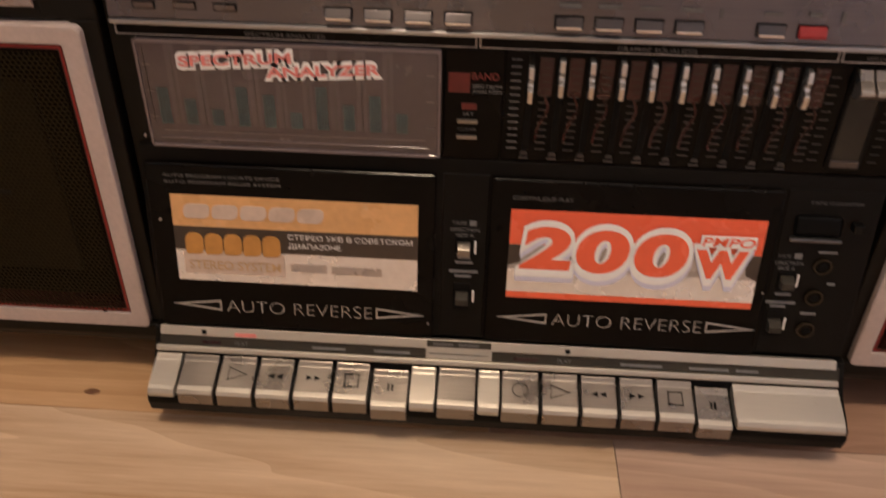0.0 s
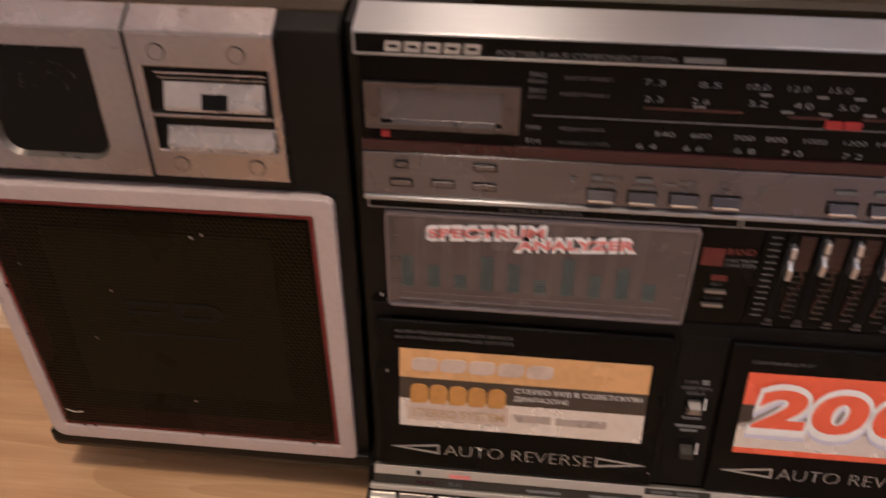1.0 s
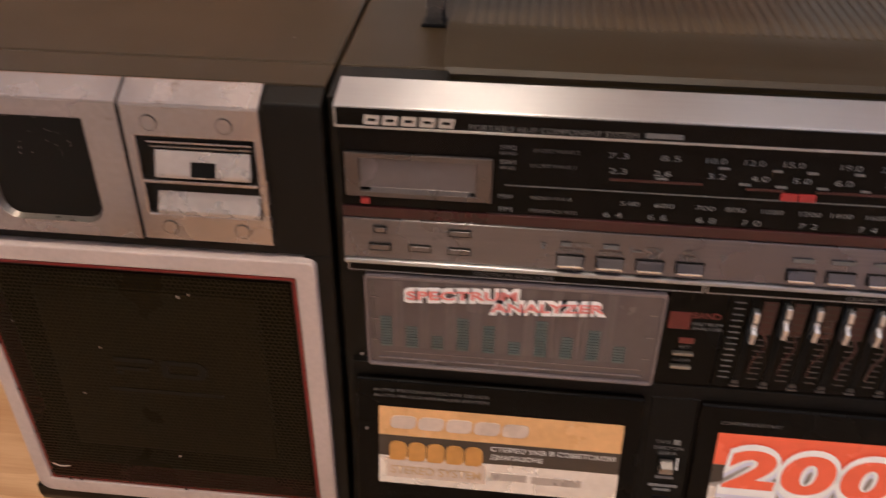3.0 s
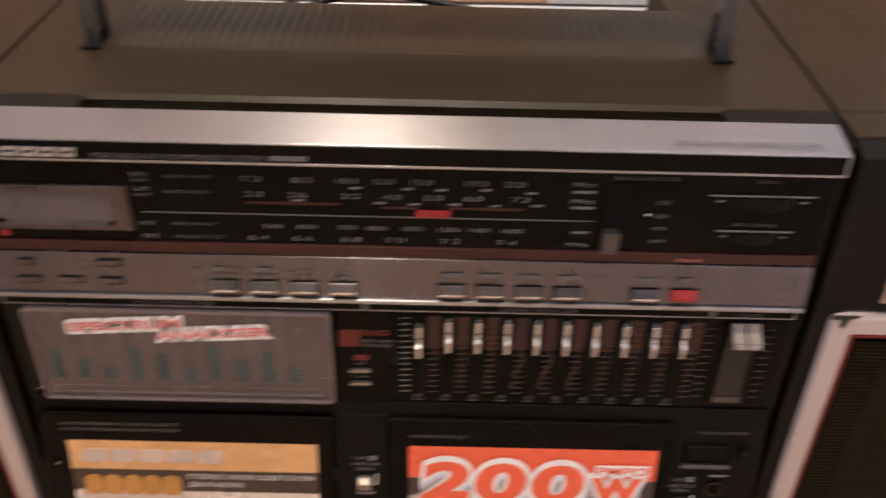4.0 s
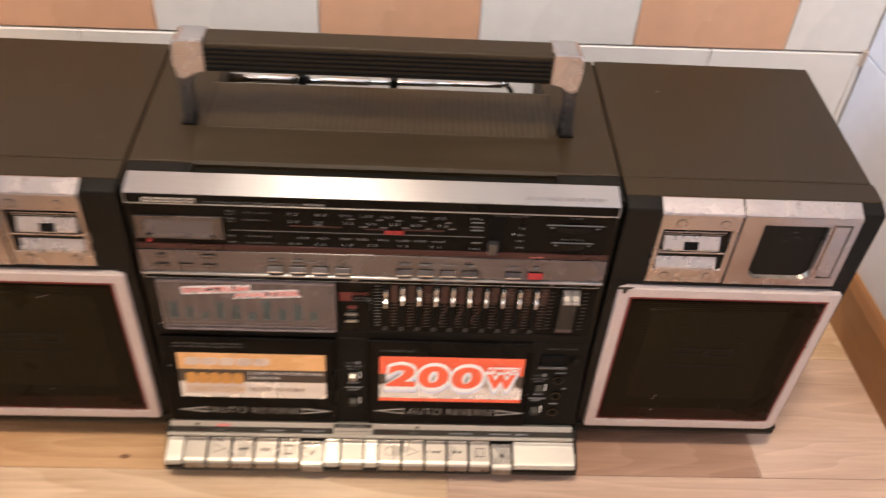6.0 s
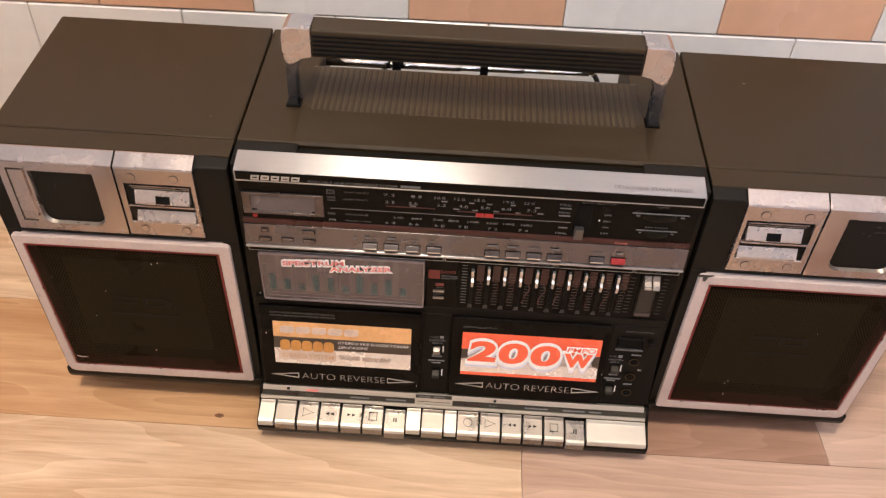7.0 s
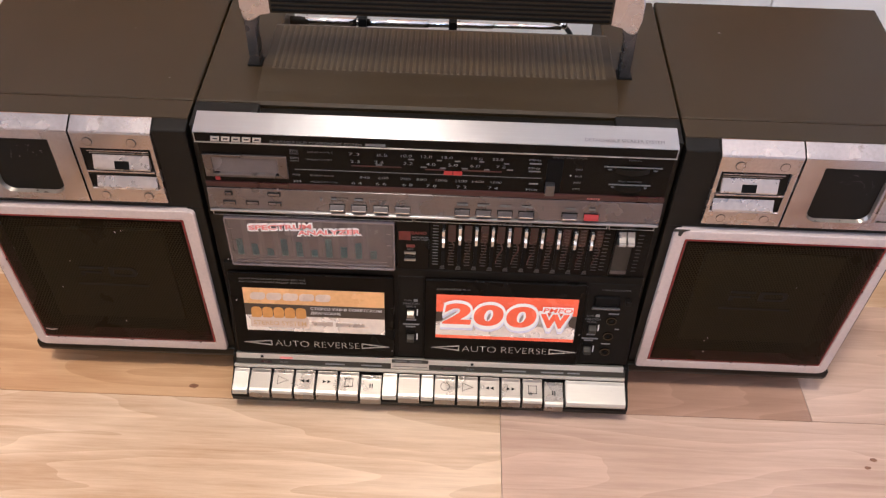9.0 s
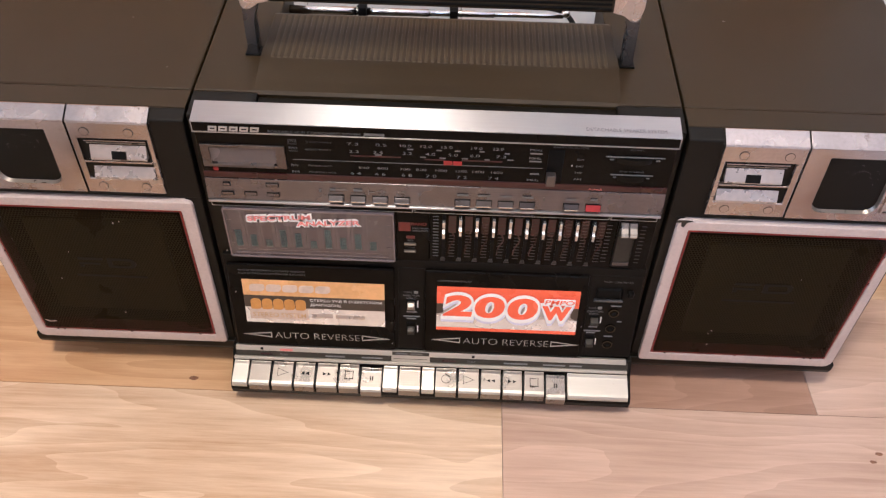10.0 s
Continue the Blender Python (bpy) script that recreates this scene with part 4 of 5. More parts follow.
for words, x0, x1, z in (("SPECTRUM", -0.1178, -0.0775, 0.1512), ("ANALYZER", -0.0868, -0.0462, 0.1483)):
    for k, (mat, wgt, grow) in enumerate(((WHITE, 0.11, 0.0009), (PINKRED, 0.03, 0.0))):
        lettering(words, x0 - grow, x1 + grow, z - grow, 0.0036 + 2 * grow, -0.0032 - 0.0002 * k, mat, ana, lean=0.0, weight=wgt, dz=0.0028,
                  label="white sticker edge" if k == 0 else "faded red sticker words " + words.lower())

# indicator panel between window and equalizer
ind = block("indicator_panel", -0.0238, -0.0030, 0.0005, 0.0035, 0.1175, 0.1602, GLOSS, box, 0.0003)
block("red_label", -0.0225, -0.0148, 0.0001, 0.0012, 0.1440, 0.1515, LABELRED, ind, 0.0002)
lettering("BAND", -0.0142, -0.0045, 0.1492, 0.0026, 0.0003, LABELRED, ind, weight=0.02)
lettering("SPECTRUM", -0.0140, -0.0034, 0.1460, 0.0013, 0.0003, DIALWHITE, ind, lean=0.2)
lettering("ANALYZER", -0.0140, -0.0034, 0.1440, 0.0013, 0.0003, DIALWHITE, ind, lean=0.2)
block("red_label", -0.0175, -0.0120, 0.0001, 0.0012, 0.1375, 0.1400, LABELRED, ind, 0.0002)
lettering("SET", -0.0170, -0.0128, 0.1352, 0.0013, 0.0003, DIMWHITE, ind)
lettering("CLEAR", -0.0185, -0.0118, 0.1290, 0.0013, 0.0003, DIMWHITE, ind)
for z in (0.1325, 0.1262):
    block("push_button", -0.0190, -0.0115, -0.0012, 0.0012, z, z + 0.0013, KEYGREY, ind, 0.0003)

# graphic equalizer
eq = block("equalizer_panel", -0.0025, 0.1395, 0.0008, 0.0038, 0.1175, 0.1602, GLOSS, box, 0.0003, label="black equalizer panel with sliders")
for i in range(10):
    x = 0.0065 + 0.01048 * i
    block("slot", x - 0.0011, x + 0.0011, 0.0004, 0.0012, 0.1222, 0.1592, RUBBER, eq, 0)
    z = 0.1490 if i == 0 else 0.1518 - 0.00005 * i
    prism("slider_knob", [(-0.0012, z + 0.0074), (-0.0036, z + 0.0068), (-0.0041, z + 0.0030), (-0.0026, z + 0.0012), (-0.0029, z), (-0.0052, z - 0.0012), (-0.0052, z - 0.0028), (-0.0046, z - 0.0062), (-0.0012, z - 0.0074), (0.0010, z - 0.0060), (0.0010, z + 0.0060)],
          x - 0.00092, x + 0.00092, KNOBSILVER, eq, 0.0002, 1, "silver slider knob")
    block("frequency_mark", x - 0.0022, x + 0.0012, 0.0002, 0.0010, 0.1186, 0.1194, TICK, eq, 0)
    plate("frequency_arrow", [(x - 0.0018, 0.1202), (x + 0.0010, 0.1202), (x + 0.0006, 0.1216), (x - 0.0012, 0.1216)], 0.0002, 0.0010, TICK, eq)
for i in range(11):
    x = 0.0013 + 0.01048 * i
    bars("gain_scale", [(x - 0.0018, x + 0.0018, 0.1225 + 0.00265 * k, 0.1225 + 0.00265 * k + 0.0004) for k in range(14)], 0.0005, DIMWHITE if i == 0 else TICK, eq, "fine gain scale")
    if i:
        bars("gain_line", [(x - 0.0024 + 0.0036 * math.exp(-((k - 11) / 5) ** 2), x - 0.0016 + 0.0036 * math.exp(-((k - 11) / 5) ** 2), 0.1255 + 0.0012 * k, 0.1255 + 0.0012 * k + 0.0013) for k in range(24)],
             0.0004, DARKRED, eq, "dark red gain line")
        block("red_patch", x - 0.0024, x + 0.0024, 0.00055, 0.0010, 0.1440, 0.1582, DARKRED, eq, 0)
vol = block("volume_channel", 0.1168, 0.1280, 0.0002, 0.0012, 0.1205, 0.1590, LABELGREY, box, 0.0003, label="volume slider channel")
ring("channel_edge", [(0.1162, 0.1200), (0.1285, 0.1200), (0.1285, 0.1594), (0.1162, 0.1594)], [(0.1172, 0.1210), (0.1276, 0.1210), (0.1276, 0.1586), (0.1172, 0.1586)], -0.0004, 0.001, BLACK, vol)
block("channel_foot", 0.1172, 0.1276, -0.0008, 0.001, 0.1212, 0.1238, DISPLAYFRAME, vol, 0.0003)
for a in (0.1174, 0.1228):
    prism("volume_knob", [(-0.001, 0.1590), (-0.0026, 0.1560), (-0.0062, 0.1540), (-0.0062, 0.1515), (-0.0030, 0.1490), (0.0006, 0.1490), (0.0006, 0.1590)], a, a + 0.0047, KEYGREY, vol, 0.0004, 2, "grey slider knob")
    block("knob_ridge", a + 0.0002, a + 0.0045, -0.0070, -0.0055, 0.1518, 0.1536, WORN, vol, 0.0003)
for x in (0.1110, 0.1325):
    bars("volume_scale", [(x - 0.0016, x + 0.0016, 0.1230 + 0.0032 * k, 0.1230 + 0.0032 * k + 0.0004) for k in range(11)], 0.0005, TICK, eq, "fine volume scale")

# cassette doors
upper_parts = set(scene.collection.objects)
lower = block("lower_panel", -0.1418, 0.1398, 0.0015, 0.0180, 0.0340, 0.1188, BLACK, box, 0.0003)


def arrow(x0, x1, z, way, parent, y):
    a, b = (x0, x1) if way < 0 else (x1, x0)
    k = -way
    ring("arrow", [(a, z), (b, z - 0.0027), (b, z + 0.0027)], [(a + k * 0.0042, z), (b - k * 0.0006, z - 0.0018), (b - k * 0.0006, z + 0.0018)], y, y + 0.0003, WORN, parent)


def door(x0, x1, tx0, tx1, az):
    d = block("cassette_door", x0, x1, -0.0012, 0.0020, 0.0348, 0.1128, GLOSS, box, 0.0010, 3, "black cassette door with a sticker")
    lettering("AUTO REVERSE", tx0, tx1, az - 0.0031, 0.0062, -0.0014, WORN, d, weight=-0.024)
    arrow(tx0 - 0.0222, tx0 - 0.0022, az, -1, d, -0.0015)
    arrow(tx1 + 0.0016, tx1 + 0.0212, az, 1, d, -0.0015)
    return d


left = door(-0.1395, -0.0272, -0.1120, -0.0520, 0.0460)
right = door(-0.0060, 0.1030, 0.0210, 0.0808, 0.0478)
lettering("AUTO PROGRAM LOCATE DEVICE", -0.1325, -0.0870, 0.1070, 0.0015, -0.0014, DIMWHITE, left)
lettering("AUTO PROGRAM PAUSE SYSTEM", -0.1325, -0.0870, 0.1042, 0.0015, -0.0014, DIMWHITE, left)
lettering("CONTINUOUS PLAY", 0.0020, 0.0250, 0.1040, 0.0016, -0.0014, DIMWHITE, right)
S = -0.0014
block("sticker_band", -0.1305, -0.0338, S, 0, 0.0846, 0.0992, ORANGE, left, 0, label="orange band of a sticker")
block("sticker_band", -0.1305, -0.0338, S, 0, 0.0735, 0.0845, BROWN, left, 0, label="dark brown band of a sticker")
block("sticker_band", -0.1305, -0.0338, S, 0, 0.0585, 0.0734, FOIL, left, 0, label="silver foil band of a sticker")
for k in range(5):
    plate("maker_mark", rounded(-0.1258 + 0.0112 * k, -0.1258 + 0.0112 * k + 0.0104, 0.0886, 0.0952, (0.0016, 0.0030, 0.0016, 0.0030), 3), S - 0.0003, S, PALEGOLD, left, label="pale maker's mark as a plain bar")
    plate("brand_mark", rounded(-0.1262 + 0.0077 * k, -0.1262 + 0.0077 * k + 0.0072, 0.0717, 0.0816, (0.0010, 0.0022, 0.0030, 0.0030), 3), S - 0.0004, S, GOLD, left, label="gold brand mark as a plain bar")
bars("gold_patch", [(-0.1275, -0.0868, 0.0622, 0.0728)], S - 0.0002, PALEGOLD, left, "worn gold print")
lettering("STEREO SYSTEM", -0.1255, -0.0885, 0.0645, 0.0042, S - 0.0004, WORNGOLD, left, weight=0.01)
lettering("СТЕРЕО УКВ В СОВЕТСКОМ", -0.0850, -0.0358, 0.0806, 0.0023, S - 0.0003, WHITE, left)
lettering("ДИАПАЗОНЕ", -0.0850, -0.0640, 0.0764, 0.0023, S - 0.0003, WHITE, left)
bars("faded_print", [(-0.0845, -0.0700, 0.0650, 0.0690), (-0.0680, -0.0480, 0.0648, 0.0685)], S - 0.0002, STICKGREY, left, "faded print")

block("sticker_band", 0.0018, 0.0985, S, 0, 0.0836, 0.0996, STICKRED, right, 0, label="red band of a sticker")
block("sticker_band", 0.0018, 0.0985, S, 0, 0.0720, 0.0835, STICKGREY, right, 0, label="grey band of a sticker")
plate("sticker_notch", [(0.0018, 0.0738), (0.0062, 0.0752), (0.0078, 0.0800), (0.0064, 0.0835), (0.0018, 0.0835)], S - 0.00012, S, BROWN, right)
plate("sticker_notch", [(0.0985, 0.0716), (0.0940, 0.0738), (0.0930, 0.0790), (0.0945, 0.0835), (0.0985, 0.0835)], S - 0.00012, S, BROWN, right)
block("sticker_band", 0.0018, 0.0985, S, 0, 0.0610, 0.0719, FOIL, right, 0, label="silver foil band of a sticker")
block("sticker_band", 0.0018, 0.0985, S, 0, 0.0580, 0.0609, STICKRED, right, 0, label="red edge of a sticker")
for words, x0, x1, z, h in (("2", 0.0060, 0.0262, 0.0740, 0.0180), ("0", 0.0278, 0.0482, 0.0736, 0.0180), ("0", 0.0502, 0.0708, 0.0732, 0.0180), ("W", 0.0735, 0.0935, 0.0736, 0.0115)):
    # a solid pale block below each letter, then its white edge and red face
    layers = ((LILAC, 0.085, 0.0016, 0.0004, -0.0034), (LILAC, 0.085, 0.0016, 0.0003, -0.0026), (LILAC, 0.085, 0.0016, 0.0002, -0.0018), (WHITE, 0.085, 0.0016, 0.0001, -0.0009),
              (WHITE, 0.085, 0.0016, 0.0, 0.0), (STICKRED, 0.045, 0.0, 0.0, 0.0))
    for k, (mat, wgt, grow, dx, dz) in enumerate(layers):
        lettering(words, x0 - grow + dx, x1 + grow + dx, z - grow + dz, h + 2 * grow, S - 0.0003 - 0.00012 * k, mat, right, lean=0.08 if words != "W" else 0.0, weight=wgt + (0.02 if words == "W" else 0),
                  name="outline" if k < 5 else "lettering", label="pale raised outline of a bold red sign" if k < 5 else "bold red sign " + words)
bars("white_strip", [(0.0745, 0.0955, 0.0872, 0.0925)], S - 0.0011, WHITE, right)
lettering("PMPO", 0.0750, 0.0950, 0.0879, 0.0040, S - 0.0013, STICKRED, right, lean=0.15, weight=0.01)


# switch columns
def caption(boxes, parent, y=0.0008):
    bars("caption", boxes, y, DIALWHITE, parent, "pale caption as plain bars")


def slide_switch(x, z, hgt, parent, mat=LABELGREY):
    block("switch_well", x - 0.0034, x + 0.0034, 0.0006, 0.0016, z - hgt, z + hgt, RUBBER, parent, 0.0003)
    prism("switch_knob", [(-0.0006, z + 0.0026), (-0.0034, z + 0.0012), (-0.0034, z - 0.0018), (-0.0008, z - 0.0030), (0.0008, z - 0.0030), (0.0008, z + 0.0026)], x - 0.0025, x + 0.0025, mat, parent, 0.0004)
    bars("position_mark", [(x + 0.0042, x + 0.0049, z - 0.003, z + 0.003)], 0.0008, WHITE, parent)


mid = block("switch_panel", -0.0246, -0.0066, 0.0010, 0.0020, 0.0348, 0.1128, BLACK, box, 0.0005, label="narrow black switch panel")
lettering("TAPE", -0.0208, -0.0150, 0.0900, 0.0016, 0.0007, DIMWHITE, mid)
lettering("DIRECTION", -0.0212, -0.0100, 0.0870, 0.0016, 0.0007, DIALWHITE, mid)
lettering("SIDE A", -0.0190, -0.0120, 0.0844, 0.0016, 0.0007, DIALWHITE, mid)
caption([(-0.0138, -0.0112, 0.0898, 0.0920), (-0.0180, -0.0130, 0.0738, 0.0748),
         (-0.0190, -0.0120, 0.0716, 0.0728), (-0.0212, -0.0098, 0.0672, 0.0684), (-0.0190, -0.0125, 0.0650, 0.0660)], mid, 0.0006)
slide_switch(-0.0158, 0.0795, 0.0042, mid, KEYGREY)
slide_switch(-0.0158, 0.0555, 0.0065, mid)
rgt = block("switch_panel", 0.1045, 0.1392, 0.0010, 0.0020, 0.0348, 0.1128, BLACK, box, 0.0005, label="black panel with tape counter and jacks")
lettering("TAPE COUNTER", 0.1130, 0.1330, 0.1068, 0.0014, 0.0007, DIMWHITE, rgt)
cnt = block("tape_counter", 0.1090, 0.1265, -0.0006, 0.0016, 0.0930, 0.1020, RUBBER, box, 0.0018, 3, "black tape counter window")
block("counter_lip", 0.1075, 0.1275, -0.0016, 0.0010, 0.0905, 0.0925, POSTGREY, cnt, 0.0008)
block("reset_button", 0.1300, 0.1340, -0.0025, 0.0014, 0.0960, 0.1000, BLACK, rgt, 0.0008)
lettering("TAPE", 0.1055, 0.1105, 0.0820, 0.0016, 0.0007, DIMWHITE, rgt)
lettering("DIRECTION", 0.1050, 0.1155, 0.0788, 0.0016, 0.0007, DIALWHITE, rgt)
lettering("SIDE A", 0.1065, 0.1130, 0.0764, 0.0016, 0.0007, DIALWHITE, rgt)
caption([(0.1118, 0.1146, 0.0818, 0.0842), (0.1075, 0.1135, 0.0640, 0.0652),
         (0.1045, 0.1160, 0.0600, 0.0612), (0.1065, 0.1125, 0.0582, 0.0592), (0.1205, 0.1275, 0.0848, 0.0858), (0.1190, 0.1250, 0.0552, 0.0562), (0.1265, 0.1295, 0.0700, 0.0710)], rgt, 0.0006)
slide_switch(0.1105, 0.0712, 0.0042, rgt)
slide_switch(0.1092, 0.0500, 0.0065, rgt)
for x, z in ((0.1230, 0.0790), (0.1225, 0.0640), (0.1222, 0.0480)):
    bm = bmesh.new()
    bmesh.ops.create_cone(bm, cap_ends=True, segments=24, radius1=0.0034, radius2=0.0038, depth=0.0016,
                          matrix=Matrix.LocRotScale((x, 0.0008, z), Euler((radians(90), 0, 0)), None))
    j = part("jack", bm, GLOSS, box, "round black jack socket")
    bm = bmesh.new()
    bmesh.ops.create_cone(bm, cap_ends=True, segments=20, radius1=0.0017, radius2=0.0017, depth=0.0004,
                          matrix=Matrix.LocRotScale((x, -0.0002, z), Euler((radians(90), 0, 0)), None))
    part("jack_hole", bm, RUBBER, j)
    rim = [(x + 0.0036 * math.cos(k * math.pi / 10), z + 0.0036 * math.sin(k * math.pi / 10)) for k in range(20)]
    ring("jack_rim", rim, [(x + (a - x) * 0.82, z + (b - z) * 0.82) for a, b in rim], -0.0004, 0.0002, SHELL, j)

for x, z, r in ((-0.1371, 0.1247, 0.0006), (-0.1355, 0.0869, 0.0006), (-0.1390, 0.1010, 0.0004), (0.1020, 0.0660, 0.0004), (-0.0290, 0.0420, 0.0004)):
    dust(x, 0.0010 if x < -0.138 else -0.0012, z, r, STICKGREY, box, 0.4)

# the lower front leans forward towards its foot
def lean_y(z):
    return -0.0055 + 0.17 * (z - 0.1000)


for ob in set(scene.collection.objects) - upper_parts:
    for v in ob.data.vertices:
        z = 0.0628 + 0.8966 * (v.co.z - 0.0583)
        v.co = (v.co.x + 0.0012, v.co.y + lean_y(z) + 0.0014, z)

# key tray
tray = prism("key_tray", [(0.0035, 0.0080), (-0.0300, 0.0080), (-0.0338, 0.0100), (-0.0352, 0.0160), (-0.0335, 0.0205), (-0.0205, 0.0255), (-0.0178, 0.0300), (-0.0138, 0.0385), (0.0035, 0.0390)],
             -0.1432, 0.1432, BLACK, box, 0.0010, 3, "sloping black tray of cassette keys")
slope_a, slope_b = Vector((-0.0183, 0.0326)), Vector((-0.0140, 0.0402))
up = (slope_b - slope_a).normalized()
out = Vector((-up.y, up.x))


def on_slope(k, lift=0.0):
    """A point of the label slope's cross section: k metres up it, lifted off it."""
    p = slope_a + up * k + out * lift
    return p.x, p.y


def slope_strip(name, x0, x1, k0, k1, mat, low, high, bevel=0.0, label=""):
    return prism(name, [on_slope(k0, high), on_slope(k1, high), on_slope(k1, low), on_slope(k0, low)], x0, x1, mat, tray, bevel, label=label)


slope_strip("label_band", -0.1405, 0.1405, 0.0, 0.0056, LABELGREY, -0.0030, 0.0, 0.0002, "olive grey label band")
slope_strip("silver_edge", -0.1402, 0.1388, 0.0047, 0.0087, SATIN, -0.0030, 0.0009, 0.0003, "upper silver band")
slope_strip("silver_edge", -0.1418, 0.1402, -0.0022, 0.0004, SATIN, -0.0030, 0.0016, 0.0006, "lower silver band")


def band_mark(x0, x1, k0, k1, mat, name="caption", lift=0.0):
    slope_strip(name, x0, x1, k0, k1, mat, lift - 0.0006, lift + 0.0002, label="caption as a plain bar")


for x0, x1 in ((-0.1085, -0.1030), (0.0262, 0.0318)):
    lettering("PLAY", x0, x1, 0, 0.0017, 0, DIALWHITE, tray, tilt=(on_slope(0.0014, 0.0004), (up.x, up.y)))
for x0, x1 in ((-0.0760, -0.0620), (-0.0500, -0.0350), (-0.0270, -0.0180), (0.0520, 0.0690), (0.0800, 0.0960), (0.0990, 0.1080)):
    band_mark(x0, x1, 0.0016, 0.0027, DIALWHITE)
for x0, x1 in ((-0.1225, -0.1145), (0.0080, 0.0180)):
    band_mark(x0, x1, 0.0016, 0.0027, DARKRED)
band_mark(-0.1085, -0.0995, 0.0052, 0.0068, PINKRED, lift=0.0010)
band_mark(-0.1225, -0.1205, 0.0056, 0.0074, BLACK, lift=0.0010)
band_mark(0.0290, 0.0310, 0.0056, 0.0074, BLACK, lift=0.0010)
slope_strip("centre_label", -0.0280, -0.0015, 0.0056, 0.0082, LABELGREY, 0.0, 0.0011, label="dark label at the middle")
slope_strip("centre_plate", -0.0285, -0.0010, 0.0006, 0.0048, SATIN, -0.0010, 0.0007, 0.0002, label="bright centre plate")
slope_strip("plate_line", -0.0270, -0.0025, 0.0026, 0.0029, LABELGREY, 0.0, 0.0009)
for x in (-0.0255, -0.0150):
    slope_strip("caption", x, x + 0.0085, 0.0063, 0.0073, DIMWHITE, 0.0008, 0.0013, label="caption as a plain bar")

KEY_TOP = [(-0.0198, 0.0300), (-0.0206, 0.0301), (-0.0224, 0.0284), (-0.0336, 0.0246), (-0.0352, 0.0238), (-0.0361, 0.0222), (-0.0362, 0.0168), (-0.0340, 0.0168), (-0.0198, 0.0225)]
PLATE_TOP = KEY_TOP[:6] + [(-0.0364, 0.0206), (-0.0340, 0.0206), (-0.0198, 0.0225)]


def key_symbol(kind, xc, yc, zc, parent):
    """Printed signs on a key's sloping top."""
    ux, uz = 0.947, 0.321
    mat = LABELGREY if kind in ("play", "record") else BLACK
    bm = bmesh.new()

    def quad(pts):
        vs = [bm.verts.new((xc + a, yc + ux * b, zc + uz * b + 0.00025)) for a, b in pts]
        bm.faces.new(vs)

    def loop(pts, w):
        n = len(pts)
        for i in range(n):
            a, b = Vector(pts[i]), Vector(pts[(i + 1) % n])
            d = (b - a).normalized()
            o = Vector((-d.y, d.x)) * w
            quad([a - d * w * 0.5, b + d * w * 0.5, b + d * w * 0.5 + o, a - d * w * 0.5 + o])

    if kind == "play":
        loop([(-0.0038, -0.0032), (0.0040, 0), (-0.0038, 0.0032)], 0.00035)
    elif kind == "stop":
        loop([(-0.0030, -0.0030), (0.0030, -0.0030), (0.0030, 0.0030), (-0.0030, 0.0030)], 0.0004)
    elif kind == "record":
        loop([(0.0033 * math.cos(k * math.pi / 10), 0.0033 * math.sin(k * math.pi / 10)) for k in range(20)], 0.0004)
    elif kind == "pause":
        for a in (-0.0011, 0.0005):
            quad([(a, -0.0016), (a + 0.0008, -0.0016), (a + 0.0008, 0.0016), (a, 0.0016)])
    else:
        k = -1 if kind == "rewind" else 1
        for a in (-0.0030, 0.0004):
            pts = [(k * a, -0.0012), (k * (a + 0.0026), 0), (k * a, 0.0012)]
            quad(pts)
    return part("sign", bm, mat, parent, kind + " sign")


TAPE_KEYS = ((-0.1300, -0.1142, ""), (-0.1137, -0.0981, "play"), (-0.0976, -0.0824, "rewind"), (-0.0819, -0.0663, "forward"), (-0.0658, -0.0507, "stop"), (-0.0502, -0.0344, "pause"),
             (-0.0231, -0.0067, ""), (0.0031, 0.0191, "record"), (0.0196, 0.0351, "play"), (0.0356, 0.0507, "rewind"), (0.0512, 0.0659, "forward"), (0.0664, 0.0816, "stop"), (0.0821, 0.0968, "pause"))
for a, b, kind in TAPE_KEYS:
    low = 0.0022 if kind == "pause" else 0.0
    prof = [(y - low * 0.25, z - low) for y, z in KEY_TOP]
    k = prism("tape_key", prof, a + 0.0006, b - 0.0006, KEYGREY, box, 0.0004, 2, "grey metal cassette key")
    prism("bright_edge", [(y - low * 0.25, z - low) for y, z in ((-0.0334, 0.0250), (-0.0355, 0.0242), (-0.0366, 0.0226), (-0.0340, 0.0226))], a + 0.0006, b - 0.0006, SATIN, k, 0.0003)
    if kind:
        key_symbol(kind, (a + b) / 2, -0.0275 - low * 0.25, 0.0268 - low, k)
for a, b in ((-0.1415, -0.1306), (-0.0338, -0.0237), (-0.0061, 0.0026), (0.0977, 0.1405)):
    k = prism("silver_plate", PLATE_TOP, a, b, SATIN, box, 0.0005, 2, "bright silver plate")
    prism("front_edge", [(-0.0337, 0.0249), (-0.0356, 0.0241), (-0.0367, 0.0224), (-0.0367, 0.0206), (-0.0340, 0.0206)], a + 0.0001, b - 0.0001, SATIN, k, 0.0003)

